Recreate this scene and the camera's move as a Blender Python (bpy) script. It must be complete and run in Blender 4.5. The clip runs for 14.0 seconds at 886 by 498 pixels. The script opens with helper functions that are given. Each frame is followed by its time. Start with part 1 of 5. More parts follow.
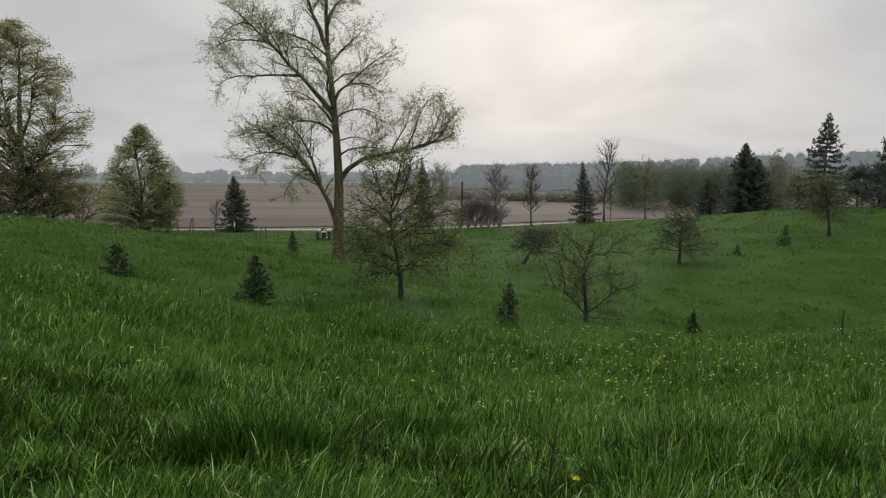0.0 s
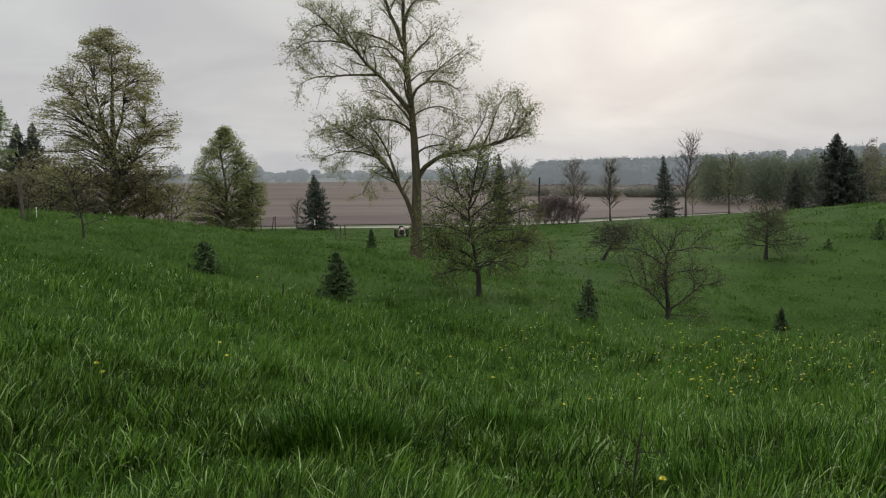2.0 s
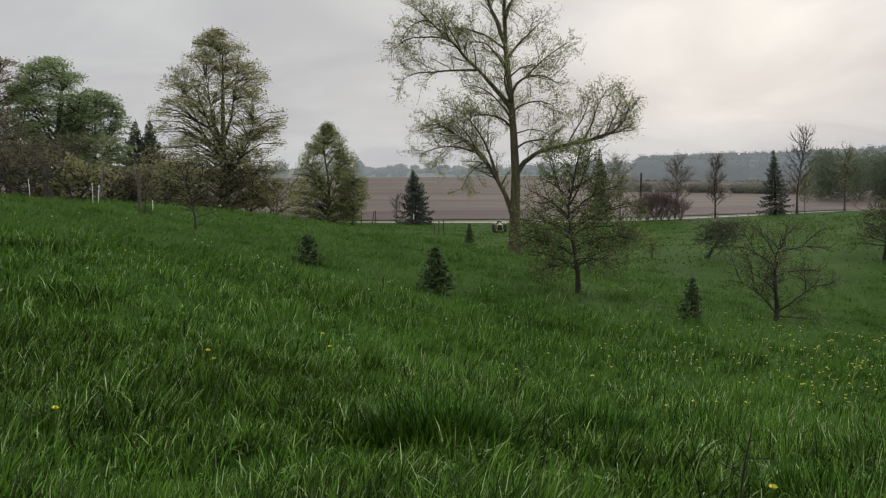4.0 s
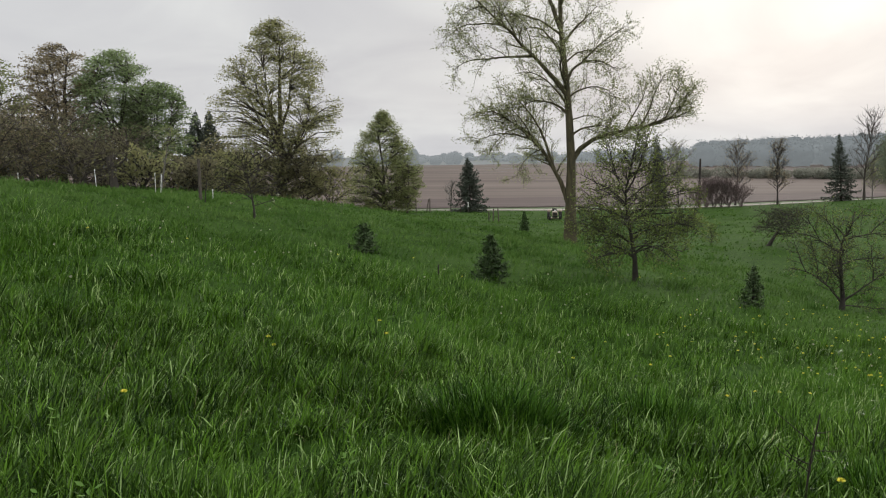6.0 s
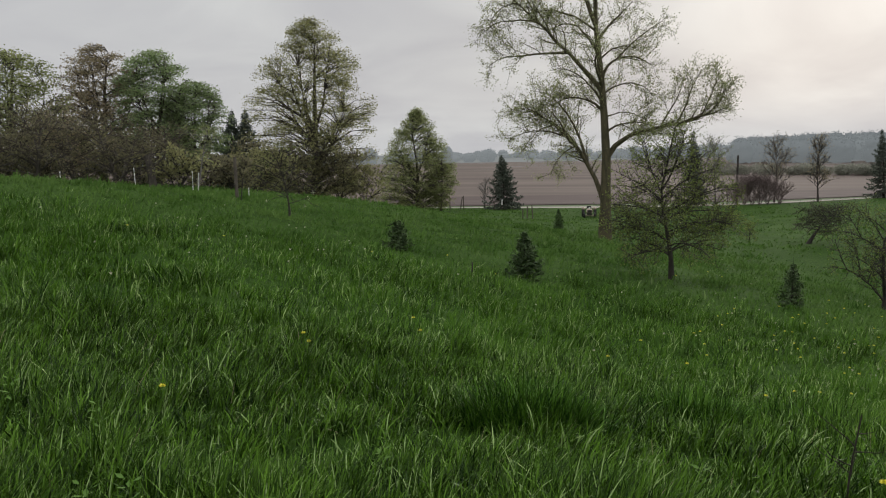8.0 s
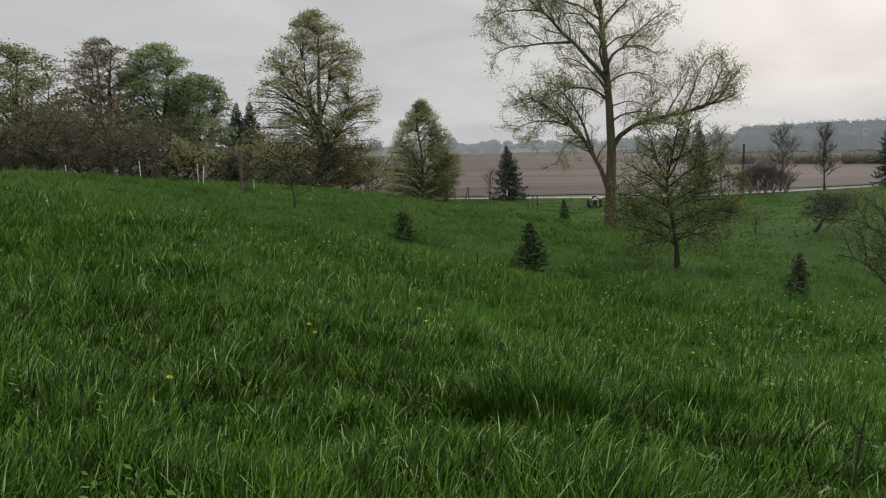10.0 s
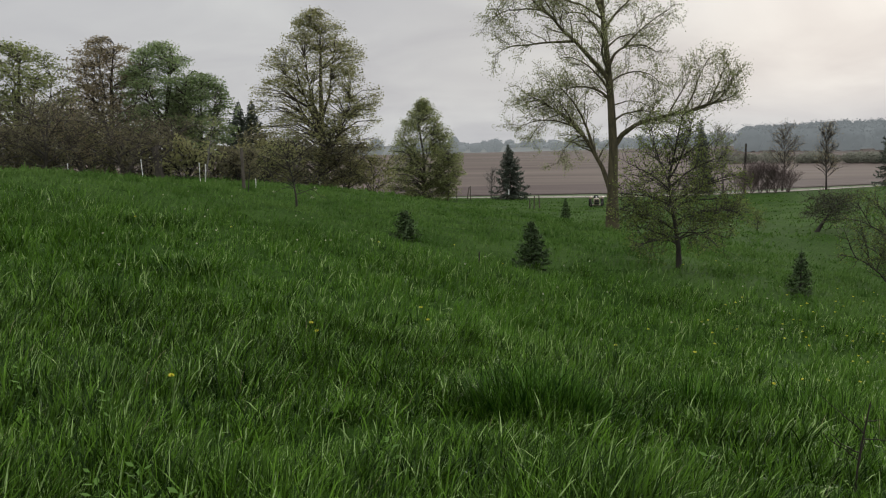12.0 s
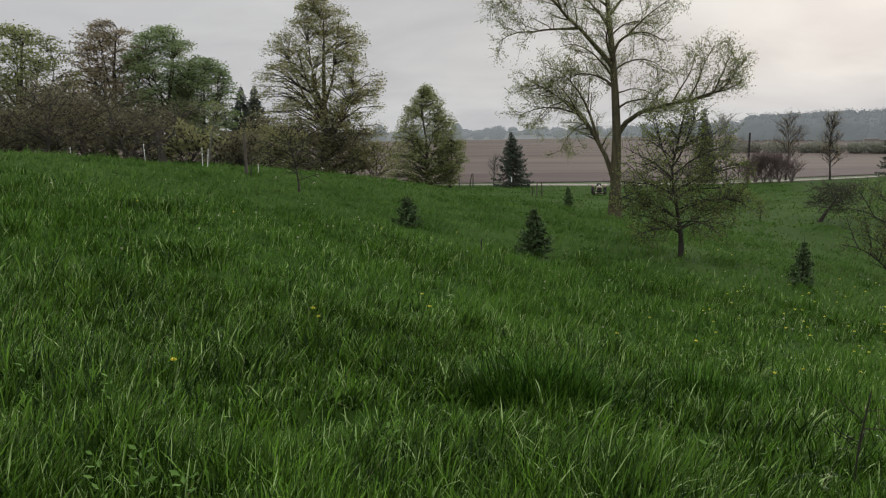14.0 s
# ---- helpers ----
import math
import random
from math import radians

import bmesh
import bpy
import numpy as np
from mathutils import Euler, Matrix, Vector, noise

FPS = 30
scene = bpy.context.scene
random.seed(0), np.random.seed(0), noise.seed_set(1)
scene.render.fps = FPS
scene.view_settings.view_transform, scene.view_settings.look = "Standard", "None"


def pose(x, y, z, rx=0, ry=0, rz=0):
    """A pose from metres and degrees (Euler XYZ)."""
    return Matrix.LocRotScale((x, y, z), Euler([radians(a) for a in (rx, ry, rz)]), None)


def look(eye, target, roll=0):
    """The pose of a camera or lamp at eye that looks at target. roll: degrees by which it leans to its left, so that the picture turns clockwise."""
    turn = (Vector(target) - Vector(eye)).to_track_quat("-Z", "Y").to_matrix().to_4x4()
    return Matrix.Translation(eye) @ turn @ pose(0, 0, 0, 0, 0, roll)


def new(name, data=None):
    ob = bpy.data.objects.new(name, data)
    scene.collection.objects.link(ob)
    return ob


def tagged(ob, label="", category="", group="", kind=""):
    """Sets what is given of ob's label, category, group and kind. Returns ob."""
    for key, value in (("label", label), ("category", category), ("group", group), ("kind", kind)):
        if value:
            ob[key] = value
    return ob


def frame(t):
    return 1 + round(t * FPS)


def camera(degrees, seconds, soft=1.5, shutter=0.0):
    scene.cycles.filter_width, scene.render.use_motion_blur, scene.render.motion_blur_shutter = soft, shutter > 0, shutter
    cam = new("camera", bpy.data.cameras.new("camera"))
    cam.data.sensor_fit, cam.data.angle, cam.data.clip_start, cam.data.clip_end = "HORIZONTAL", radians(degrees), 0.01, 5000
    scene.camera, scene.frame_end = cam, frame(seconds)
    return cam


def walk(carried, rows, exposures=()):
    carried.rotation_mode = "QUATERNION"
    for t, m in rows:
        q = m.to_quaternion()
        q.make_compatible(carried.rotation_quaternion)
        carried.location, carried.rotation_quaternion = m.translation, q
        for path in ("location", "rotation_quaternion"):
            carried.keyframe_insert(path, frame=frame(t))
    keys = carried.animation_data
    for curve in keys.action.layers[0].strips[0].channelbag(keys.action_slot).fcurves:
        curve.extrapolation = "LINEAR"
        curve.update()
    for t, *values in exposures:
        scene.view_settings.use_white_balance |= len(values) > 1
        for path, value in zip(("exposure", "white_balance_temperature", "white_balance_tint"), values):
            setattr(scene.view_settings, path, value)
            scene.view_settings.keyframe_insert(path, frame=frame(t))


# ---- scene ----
# The camera is held in a sloping pasture and pans to its left.
EYE = (0.0, 0.0, 1.65)
cam = camera(57.14, 14.0, 1.15)
# seconds, yaw, pitch, roll in degrees
TURNS = [
    (0.0, -3.25, -5.70, -0.77), (0.5, -2.82, -5.71, -0.65), (1.0, -1.97, -5.82, -0.30), (1.5, -0.00, -5.90, 0.00),
    (2.0, 2.11, -5.96, 0.09), (2.5, 4.07, -6.14, 0.14), (3.0, 6.26, -6.22, 0.01), (5.5, 11.49, -6.66, 0.58),
    (6.0, 12.79, -7.13, 0.60), (6.5, 14.02, -7.38, 0.64), (7.0, 14.70, -7.25, 0.71), (7.5, 15.04, -7.23, 0.76),
    (10.0, 15.48, -7.88, 1.27), (10.5, 15.49, -8.15, 1.60), (11.0, 15.29, -8.36, 1.65), (11.5, 15.28, -8.12, 1.28),
    (12.0, 15.60, -7.94, 1.18), (12.5, 15.64, -8.31, 1.01), (13.0, 15.59, -8.91, 0.94), (13.5, 15.60, -8.92, 0.87),
    (14.0, 15.81, -8.85, 0.74)]
EXPOSURES = [(0.0, 0.0), (3.0, 0.0), (5.5, 0.0), (6.0, 0.24), (6.5, 0.25), (7.0, 0.02), (7.5, 0.0), (10.0, 0.0), (14.0, 0.0)]
# the arms carry the camera a hand's width to the left as it turns: seconds, metres right of the eye, metres up
SWAY = ((0.0, 0.092, 0.008), (1.5, 0.070, 0.006), (3.0, 0.046, 0.006), (5.5, 0.010, 0.008), (6.5, 0.0, 0.006), (10.0, 0.004, -0.004), (14.0, -0.002, -0.012))
AT, RIGHT, UP = zip(*SWAY)
walk(cam, [(t, pose(EYE[0] + float(np.interp(t, AT, RIGHT)), EYE[1], EYE[2] + float(np.interp(t, AT, UP)), 90 + p, r, y)) for t, y, p, r in TURNS], EXPOSURES)

# ---- sky and sun: a hazy overcast evening, the sun low behind cloud ----
SUN_AZ, SUN_EL = 10.5, 15.0
SUN_DIR = Vector((math.sin(radians(SUN_AZ)) * math.cos(radians(SUN_EL)), math.cos(radians(SUN_AZ)) * math.cos(radians(SUN_EL)), math.sin(radians(SUN_EL))))


def make_world():
    world = bpy.data.worlds.new("overcast_sky")
    scene.world = world
    world.use_nodes = True
    nt = world.node_tree
    nodes, link = nt.nodes, nt.links.new
    back = nodes["Background"]
    sky = nodes.new("ShaderNodeTexSky")
    sky.sky_type, sky.sun_disc = "NISHITA", False
    sky.sun_elevation, sky.sun_rotation = radians(SUN_EL), radians(SUN_AZ)
    sky.air_density, sky.dust_density = 1.5, 4.0
    dim = nodes.new("ShaderNodeMix")
    dim.data_type, dim.blend_type = "RGBA", "MULTIPLY"
    dim.inputs[0].default_value = 1.0
    dim.inputs[7].default_value = (0.08, 0.08, 0.08, 1)
    link(sky.outputs[0], dim.inputs[6])
    co = nodes.new("ShaderNodeTexCoord")
    sep = nodes.new("ShaderNodeSeparateXYZ")
    link(co.outputs["Generated"], sep.inputs[0])

    def calc(op, a, b=None):
        n = nodes.new("ShaderNodeMath")
        n.operation = op
        for slot, v in zip(n.inputs, (a, b)):
            if v is None:
                continue
            if isinstance(v, (int, float)):
                slot.default_value = v
            else:
                link(v, slot)
        return n.outputs[0]

    # the cloud sheet, drawn out towards the horizon
    up = calc("ADD", calc("ABSOLUTE", sep.outputs[2]), 0.30)
    flat = nodes.new("ShaderNodeCombineXYZ")
    link(calc("DIVIDE", sep.outputs[0], up), flat.inputs[0])
    link(calc("MULTIPLY", calc("DIVIDE", sep.outputs[1], up), 1.15), flat.inputs[1])
    tex = nodes.new("ShaderNodeTexNoise")
    tex.inputs["Scale"].default_value, tex.inputs["Detail"].default_value, tex.inputs["Roughness"].default_value, tex.inputs["Distortion"].default_value = 1.75, 6.0, 0.5, 0.6
    link(flat.outputs[0], tex.inputs["Vector"])
    ramp = nodes.new("ShaderNodeValToRGB")
    ramp.color_ramp.elements[0].position, ramp.color_ramp.elements[0].color = 0.34, (0.505, 0.508, 0.532, 1)
    ramp.color_ramp.elements[1].position, ramp.color_ramp.elements[1].color = 0.68, (0.630, 0.638, 0.640, 1)
    link(tex.outputs["Fac"], ramp.inputs[0])
    # brighter and warmer round the hidden sun
    dot = nodes.new("ShaderNodeVectorMath")
    dot.operation = "DOT_PRODUCT"
    link(co.outputs["Generated"], dot.inputs[0])
    dot.inputs[1].default_value = SUN_DIR
    near = calc("POWER", calc("MAXIMUM", dot.outputs["Value"], 0.0), 38.0)
    glow = nodes.new("ShaderNodeMix")
    glow.data_type, glow.blend_type = "RGBA", "ADD"
    glow.clamp_result = False
    link(calc("MULTIPLY", near, calc("ADD", calc("MULTIPLY", tex.outputs["Fac"], 0.9), 0.45)), glow.inputs[0])
    link(ramp.outputs[0], glow.inputs[6])
    glow.inputs[7].default_value = (0.30, 0.30, 0.292, 1)
    mix = nodes.new("ShaderNodeMix")
    mix.data_type = "RGBA"
    mix.inputs[0].default_value = 0.97
    link(dim.outputs[2], mix.inputs[6])
    link(glow.outputs[2], mix.inputs[7])
    link(mix.outputs[2], back.inputs[0])
    # an overcast sky is brightest overhead
    over = nodes.new("ShaderNodeMapRange")
    over.interpolation_type = "SMOOTHSTEP"
    over.inputs[1].default_value, over.inputs[2].default_value = 0.22, 0.95
    over.inputs[3].default_value, over.inputs[4].default_value = 1.0, 2.3
    link(sep.outputs[2], over.inputs[0])
    link(over.outputs[0], back.inputs[1])


make_world()
sun = new("sun", bpy.data.lights.new("sun", "SUN"))
sun.data.energy, sun.data.angle, sun.data.color = 1.15, radians(22), (1.0, 0.95, 0.86)
sun.matrix_world = look(SUN_DIR * 50, (0, 0, 0))


# ---- materials ----
def material(name, dark, light, scale=3.0, rough=0.8, bump=0.0, island=0.0, thin=0.0, spec=0.3, stretch=(1, 1, 1), patch=None, patch_scale=0.2, metal=0.0, odd=None, odd_share=0.05, glow=0.0, power=1.0):
    """Two tones by fine noise, a third by broad patches, a shade per island, and light that passes thin leaves."""
    m = bpy.data.materials.new(name)
    m.use_nodes = True
    nodes, link = m.node_tree.nodes, m.node_tree.links.new
    bsdf, out = nodes["Principled BSDF"], nodes["Material Output"]
    bsdf.inputs["Roughness"].default_value = rough
    bsdf.inputs["Specular IOR Level"].default_value = spec
    bsdf.inputs["Metallic"].default_value = metal
    geo = nodes.new("ShaderNodeNewGeometry")
    place = nodes.new("ShaderNodeMapping")
    place.inputs["Scale"].default_value = stretch
    link(geo.outputs["Position"], place.inputs[0])
    tex = nodes.new("ShaderNodeTexNoise")
    tex.inputs["Scale"].default_value, tex.inputs["Detail"].default_value, tex.inputs["Roughness"].default_value = scale, 4.0, 0.6
    link(place.outputs[0], tex.inputs["Vector"])
    fac = tex.outputs["Fac"]
    ramp = nodes.new("ShaderNodeMapRange")
    ramp.inputs[1].default_value, ramp.inputs[2].default_value = 0.3, 0.7
    link(fac, ramp.inputs[0])
    value = ramp.outputs[0]
    if island:
        mixed = nodes.new("ShaderNodeMix")
        mixed.inputs[0].default_value = island
        link(value, mixed.inputs[2])
        link(geo.outputs["Random Per Island"], mixed.inputs[3])
        value = mixed.outputs[0]
        if power != 1.0:
            few = nodes.new("ShaderNodeMath")
            few.operation = "POWER"
            link(value, few.inputs[0])
            few.inputs[1].default_value = power
            value = few.outputs[0]
    colour = nodes.new("ShaderNodeMix")
    colour.data_type = "RGBA"
    link(value, colour.inputs[0])
    colour.inputs[6].default_value, colour.inputs[7].default_value = (*dark, 1), (*light, 1)
    result = colour.outputs[2]
    if patch:
        broad = nodes.new("ShaderNodeTexNoise")
        broad.inputs["Scale"].default_value, broad.inputs["Detail"].default_value = patch_scale, 3.0
        link(geo.outputs["Position"], broad.inputs["Vector"])
        span = nodes.new("ShaderNodeMapRange")
        span.inputs[1].default_value, span.inputs[2].default_value, span.inputs[4].default_value = 0.42, 0.66, 0.55
        link(broad.outputs["Fac"], span.inputs[0])
        over = nodes.new("ShaderNodeMix")
        over.data_type = "RGBA"
        link(span.outputs[0], over.inputs[0])
        link(result, over.inputs[6])
        over.inputs[7].default_value = (*patch, 1)
        result = over.outputs[2]
    if odd:
        # a few islands of another colour: pale blades that stand in for bent-tip sheen
        pick = nodes.new("ShaderNodeMath")
        pick.operation = "LESS_THAN"
        link(geo.outputs["Random Per Island"], pick.inputs[0])
        pick.inputs[1].default_value = odd_share
        other = nodes.new("ShaderNodeMix")
        other.data_type = "RGBA"
        link(pick.outputs[0], other.inputs[0])
        link(result, other.inputs[6])
        other.inputs[7].default_value = (*odd, 1)
        result = other.outputs[2]
    link(result, bsdf.inputs["Base Color"])
    # distant woods and land only: emission lifts their tone as haze would
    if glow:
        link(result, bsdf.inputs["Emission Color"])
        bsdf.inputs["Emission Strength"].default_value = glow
    if bump:
        b = nodes.new("ShaderNodeBump")
        b.inputs["Strength"].default_value, b.inputs["Distance"].default_value = 0.6, bump
        link(fac, b.inputs["Height"])
        link(b.outputs[0], bsdf.inputs["Normal"])
    if thin:
        tr = nodes.new("ShaderNodeBsdfTranslucent")
        link(result, tr.inputs[0])
        both = nodes.new("ShaderNodeMixShader")
        both.inputs[0].default_value = thin
        link(bsdf.outputs[0], both.inputs[1])
        link(tr.outputs[0], both.inputs[2])
        link(both.outputs[0], out.inputs[0])
    return m


SOD = material("sod", (0.008, 0.026, 0.003), (0.050, 0.098, 0.018), 6.5, 0.95, 0.06, spec=0.02, patch=(0.060, 0.108, 0.025), patch_scale=0.3)
# near-black tone holds the shade of gaps, odd pale blades the tip sheen
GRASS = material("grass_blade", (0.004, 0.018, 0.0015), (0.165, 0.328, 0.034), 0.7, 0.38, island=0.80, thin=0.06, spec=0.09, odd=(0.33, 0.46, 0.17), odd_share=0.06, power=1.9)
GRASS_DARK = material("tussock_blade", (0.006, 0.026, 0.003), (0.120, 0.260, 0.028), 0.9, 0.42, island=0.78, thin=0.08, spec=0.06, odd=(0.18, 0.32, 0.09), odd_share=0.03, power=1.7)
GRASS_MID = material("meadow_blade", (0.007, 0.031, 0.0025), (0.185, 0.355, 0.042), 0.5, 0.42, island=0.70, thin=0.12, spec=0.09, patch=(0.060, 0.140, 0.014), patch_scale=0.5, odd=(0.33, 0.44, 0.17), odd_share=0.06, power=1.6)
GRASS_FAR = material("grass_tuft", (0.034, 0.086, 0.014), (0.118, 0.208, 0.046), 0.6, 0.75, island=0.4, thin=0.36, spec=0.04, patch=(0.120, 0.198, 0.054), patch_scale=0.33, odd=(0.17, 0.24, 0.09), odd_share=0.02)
WEED = material("weed_leaf", (0.08, 0.17, 0.03), (0.16, 0.28, 0.06), 8, 0.6, island=0.6, thin=0.3, spec=0.15)
SOIL = material("ploughed_soil", (0.098, 0.078, 0.068), (0.174, 0.142, 0.124), 0.05, 0.95, 0.1, stretch=(0.25, 2.2, 1), patch=(0.142, 0.114, 0.10), patch_scale=0.012, spec=0.05)
SOIL_DAMP = material("damp_soil", (0.085, 0.065, 0.060), (0.12, 0.094, 0.086), 0.12, 0.9, 0.1, stretch=(0.2, 2.0, 1), spec=0.05)
GRAVEL = material("gravel", (0.27, 0.25, 0.215), (0.38, 0.345, 0.30), 1.5, 0.95, 0.02, spec=0.05)
VERGE = material("verge_grass", (0.05, 0.085, 0.03), (0.09, 0.12, 0.045), 0.8, 0.9)
BARK_POPLAR = material("poplar_bark", (0.050, 0.044, 0.026), (0.125, 0.108, 0.062), 7, 0.9, 0.03, stretch=(1, 1, 0.25))
BARK = material("grey_bark", (0.05, 0.042, 0.036), (0.12, 0.105, 0.09), 9, 0.9, 0.02, stretch=(1, 1, 0.3))
BARK_DARK = material("dark_bark", (0.028, 0.024, 0.022), (0.07, 0.06, 0.052), 8, 0.9, 0.02, stretch=(1, 1, 0.3))
BARK_RED = material("reddish_twigs", (0.125, 0.095, 0.090), (0.21, 0.16, 0.152), 4, 0.85)
BARK_PALE = material("pale_bark", (0.13, 0.12, 0.11), (0.24, 0.22, 0.20), 6, 0.9, 0.02, stretch=(1, 1, 0.4))
LEAF_POPLAR = material("poplar_leaf", (0.205, 0.235, 0.105), (0.41, 0.43, 0.22), 1.2, 0.6, island=0.6, thin=0.55, spec=0.12)
LEAF_MAPLE = material("maple_leaf", (0.200, 0.203, 0.098), (0.400, 0.395, 0.188), 0.7, 0.6, island=0.5, thin=0.58, spec=0.1)
LEAF_LIME = material("young_leaf", (0.19, 0.225, 0.09), (0.36, 0.385, 0.17), 0.8, 0.6, island=0.5, thin=0.55, spec=0.1)
LEAF_GREEN = material("green_maple_leaf", (0.18, 0.25, 0.115), (0.34, 0.42, 0.20), 0.7, 0.6, island=0.5, thin=0.6, spec=0.1)
LEAF_RUST = material("rusty_leaf", (0.215, 0.18, 0.115), (0.37, 0.315, 0.20), 0.8, 0.6, island=0.5, thin=0.52, spec=0.1)
LEAF_THORN = material("thorn_leaf", (0.142, 0.132, 0.080), (0.255, 0.236, 0.142), 0.9, 0.7, island=0.5, thin=0.5, spec=0.08)
LEAF_OLD = material("old_apple_leaf", (0.085, 0.105, 0.048), (0.18, 0.205, 0.095), 1.5, 0.65, island=0.6, thin=0.45, spec=0.1)
LEAF_APPLE = material("apple_leaf", (0.125, 0.16, 0.046), (0.255, 0.305, 0.097), 1.5, 0.6, island=0.6, thin=0.5, spec=0.15)
NEEDLE = material("spruce_needles", (0.036, 0.052, 0.042), (0.075, 0.10, 0.075), 1.5, 0.8, island=0.6, spec=0.08)
# NEEDLE made paler and greyer: distance haze put into the needle colour
NEEDLE_HAZED = material("hazed_spruce_needles", (0.082, 0.098, 0.080), (0.145, 0.166, 0.130), 1.2, 0.85, island=0.5, spec=0.05, thin=0.25)
NEEDLE_SAP = material("sapling_needles", (0.038, 0.066, 0.028), (0.105, 0.150, 0.066), 3, 0.75, island=0.6, spec=0.08)
NEEDLE_YOUNG = material("young_spruce_needles", (0.050, 0.092, 0.034), (0.12, 0.185, 0.070), 3, 0.7, island=0.6, spec=0.08)
# pale base colours hold the haze in front of wood and hedge
WOOD_FAR = material("hazed_poplar_foliage", (0.122, 0.150, 0.100), (0.162, 0.190, 0.128), 0.06, 0.9, island=0.2, thin=0.5, spec=0.0)
WOOD_HEDGE = material("hazed_hedge_foliage", (0.24, 0.245, 0.20), (0.29, 0.295, 0.245), 0.06, 0.9, island=0.2, thin=0.5, spec=0.0)
# distance haze on the woods, put in as grey colour and self-glow
WOOD_RIDGE_HAZE = material("hazed_ridge_woods", (0.062, 0.069, 0.072), (0.082, 0.090, 0.092), 0.012, 0.95, island=0.15, glow=1.9, spec=0.0)
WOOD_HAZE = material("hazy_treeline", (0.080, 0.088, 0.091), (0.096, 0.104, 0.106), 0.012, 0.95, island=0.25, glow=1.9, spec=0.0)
POST_WOOD = material("weathered_post", (0.06, 0.05, 0.04), (0.15, 0.13, 0.108), 12, 0.9, 0.01, stretch=(1, 1, 0.2))
WHITE = material("white_plastic", (0.70, 0.70, 0.68), (0.82, 0.82, 0.80), 9, 0.5)
STEEL = material("dark_steel", (0.03, 0.03, 0.028), (0.07, 0.062, 0.055), 20, 0.6, metal=0.3)
PAINT_TAN = material("faded_tractor_paint", (0.28, 0.22, 0.16), (0.40, 0.33, 0.26), 6, 0.5)
RUBBER = material("tyre_rubber", (0.02, 0.02, 0.02), (0.045, 0.043, 0.04), 14, 0.85)
# glowing grey in place of haze over the far land
FAR_HAZE = material("hazed_far_land", (0.082, 0.087, 0.087), (0.094, 0.099, 0.098), 0.02, 0.95, spec=0.0, glow=1.7)
PETAL = material("dandelion_petals", (0.76, 0.68, 0.06), (0.86, 0.80, 0.16), 30, 0.7)
FLUFF = material("seed_fluff", (0.45, 0.44, 0.33), (0.62, 0.60, 0.47), 30, 0.9)
STALK = material("dead_stalk", (0.02, 0.016, 0.013), (0.052, 0.042, 0.034), 20, 0.9)
STRAW = material("dry_straw", (0.28, 0.24, 0.13), (0.42, 0.37, 0.22), 10, 0.7, island=0.6)


# ---- the lie of the land ----
HILLS = [(0, 0, 10, 0.62), (-14, 12, 9, 1.64), (-22, 26, 12, 0.85), (10, 25, 11, 2.93), (-4, 28, 10, 0.31), (-5, 45, 14, 0.75), (25, 50, 18, 1.84), (-45, 45, 25, 6.45), (50, 75, 22, 4.91),
         (16, 9, 11, 2.12), (-28, 70, 20, 0.8), (10, 72, 20, -0.62), (-10, 100, 25, 0.81), (35, 110, 25, 0.5), (75, 115, 30, 2.08)]
HILLS += [(0, -35, 28, -0.86), (30, 30, 14, -1.79), (-5, 16, 7, 0.07), (6, 16, 7, -2.14), (-11, 27, 7, -0.16), (12, 31, 7, -2.25), (-20, 55, 12, -0.16), (-25, -20, 25, 7.96), (25, -20, 25, 6.82),
          (-22, 22, 7, 1.8), (-34, 36, 12, 0.3), (-16, 40, 10, 1.23), (20, 20, 8, 0.98)]
HILLS += [(620, 820, 265, 34.0), (110, 760, 130, 2.5), (0, 0, 5, -0.16), (-26, 22, 6, -0.3)]


def land(x, y):
    """The ground's height over numpy arrays or numbers."""
    x, y = np.asarray(x, float), np.asarray(y, float)
    z = np.full(np.broadcast(x, y).shape, EYE[2] - 9.3)
    for a, b, s, h in HILLS:
        z = z + h * np.exp(-((x - a) ** 2 + (y - b) ** 2) / (2 * s * s))
    near = np.exp(-(x * x + y * y) / 7000.0)
    z = z + near * (0.045 * np.sin(0.9 * x + 1.7 * np.sin(0.5 * y)) * np.sin(0.8 * y + 1.1 * np.sin(0.6 * x)) + 0.03 * np.sin(2.1 * x + 0.7 * y) * np.sin(1.7 * y - 0.4 * x))
    # hummocks of the grazed slope
    r = np.hypot(x, y)
    z = z + np.exp(-r * r / 1800.0) * (1 - np.exp(-r * r / 45.0)) * 0.075 * np.sin(2.5 * x + 1.4 * np.sin(1.7 * y)) * np.sin(2.2 * y + 1.5 * np.sin(1.5 * x))
    # the plain falls away beyond the first treeline
    return z - 0.0105 * np.maximum(r - 560.0, 0.0)


def at(az, d, up=0.0):
    """A place on the ground: degrees to the right of straight ahead, metres out."""
    x, y = d * math.sin(radians(az)), d * math.cos(radians(az))
    return Vector((x, y, float(land(x, y)) + up))


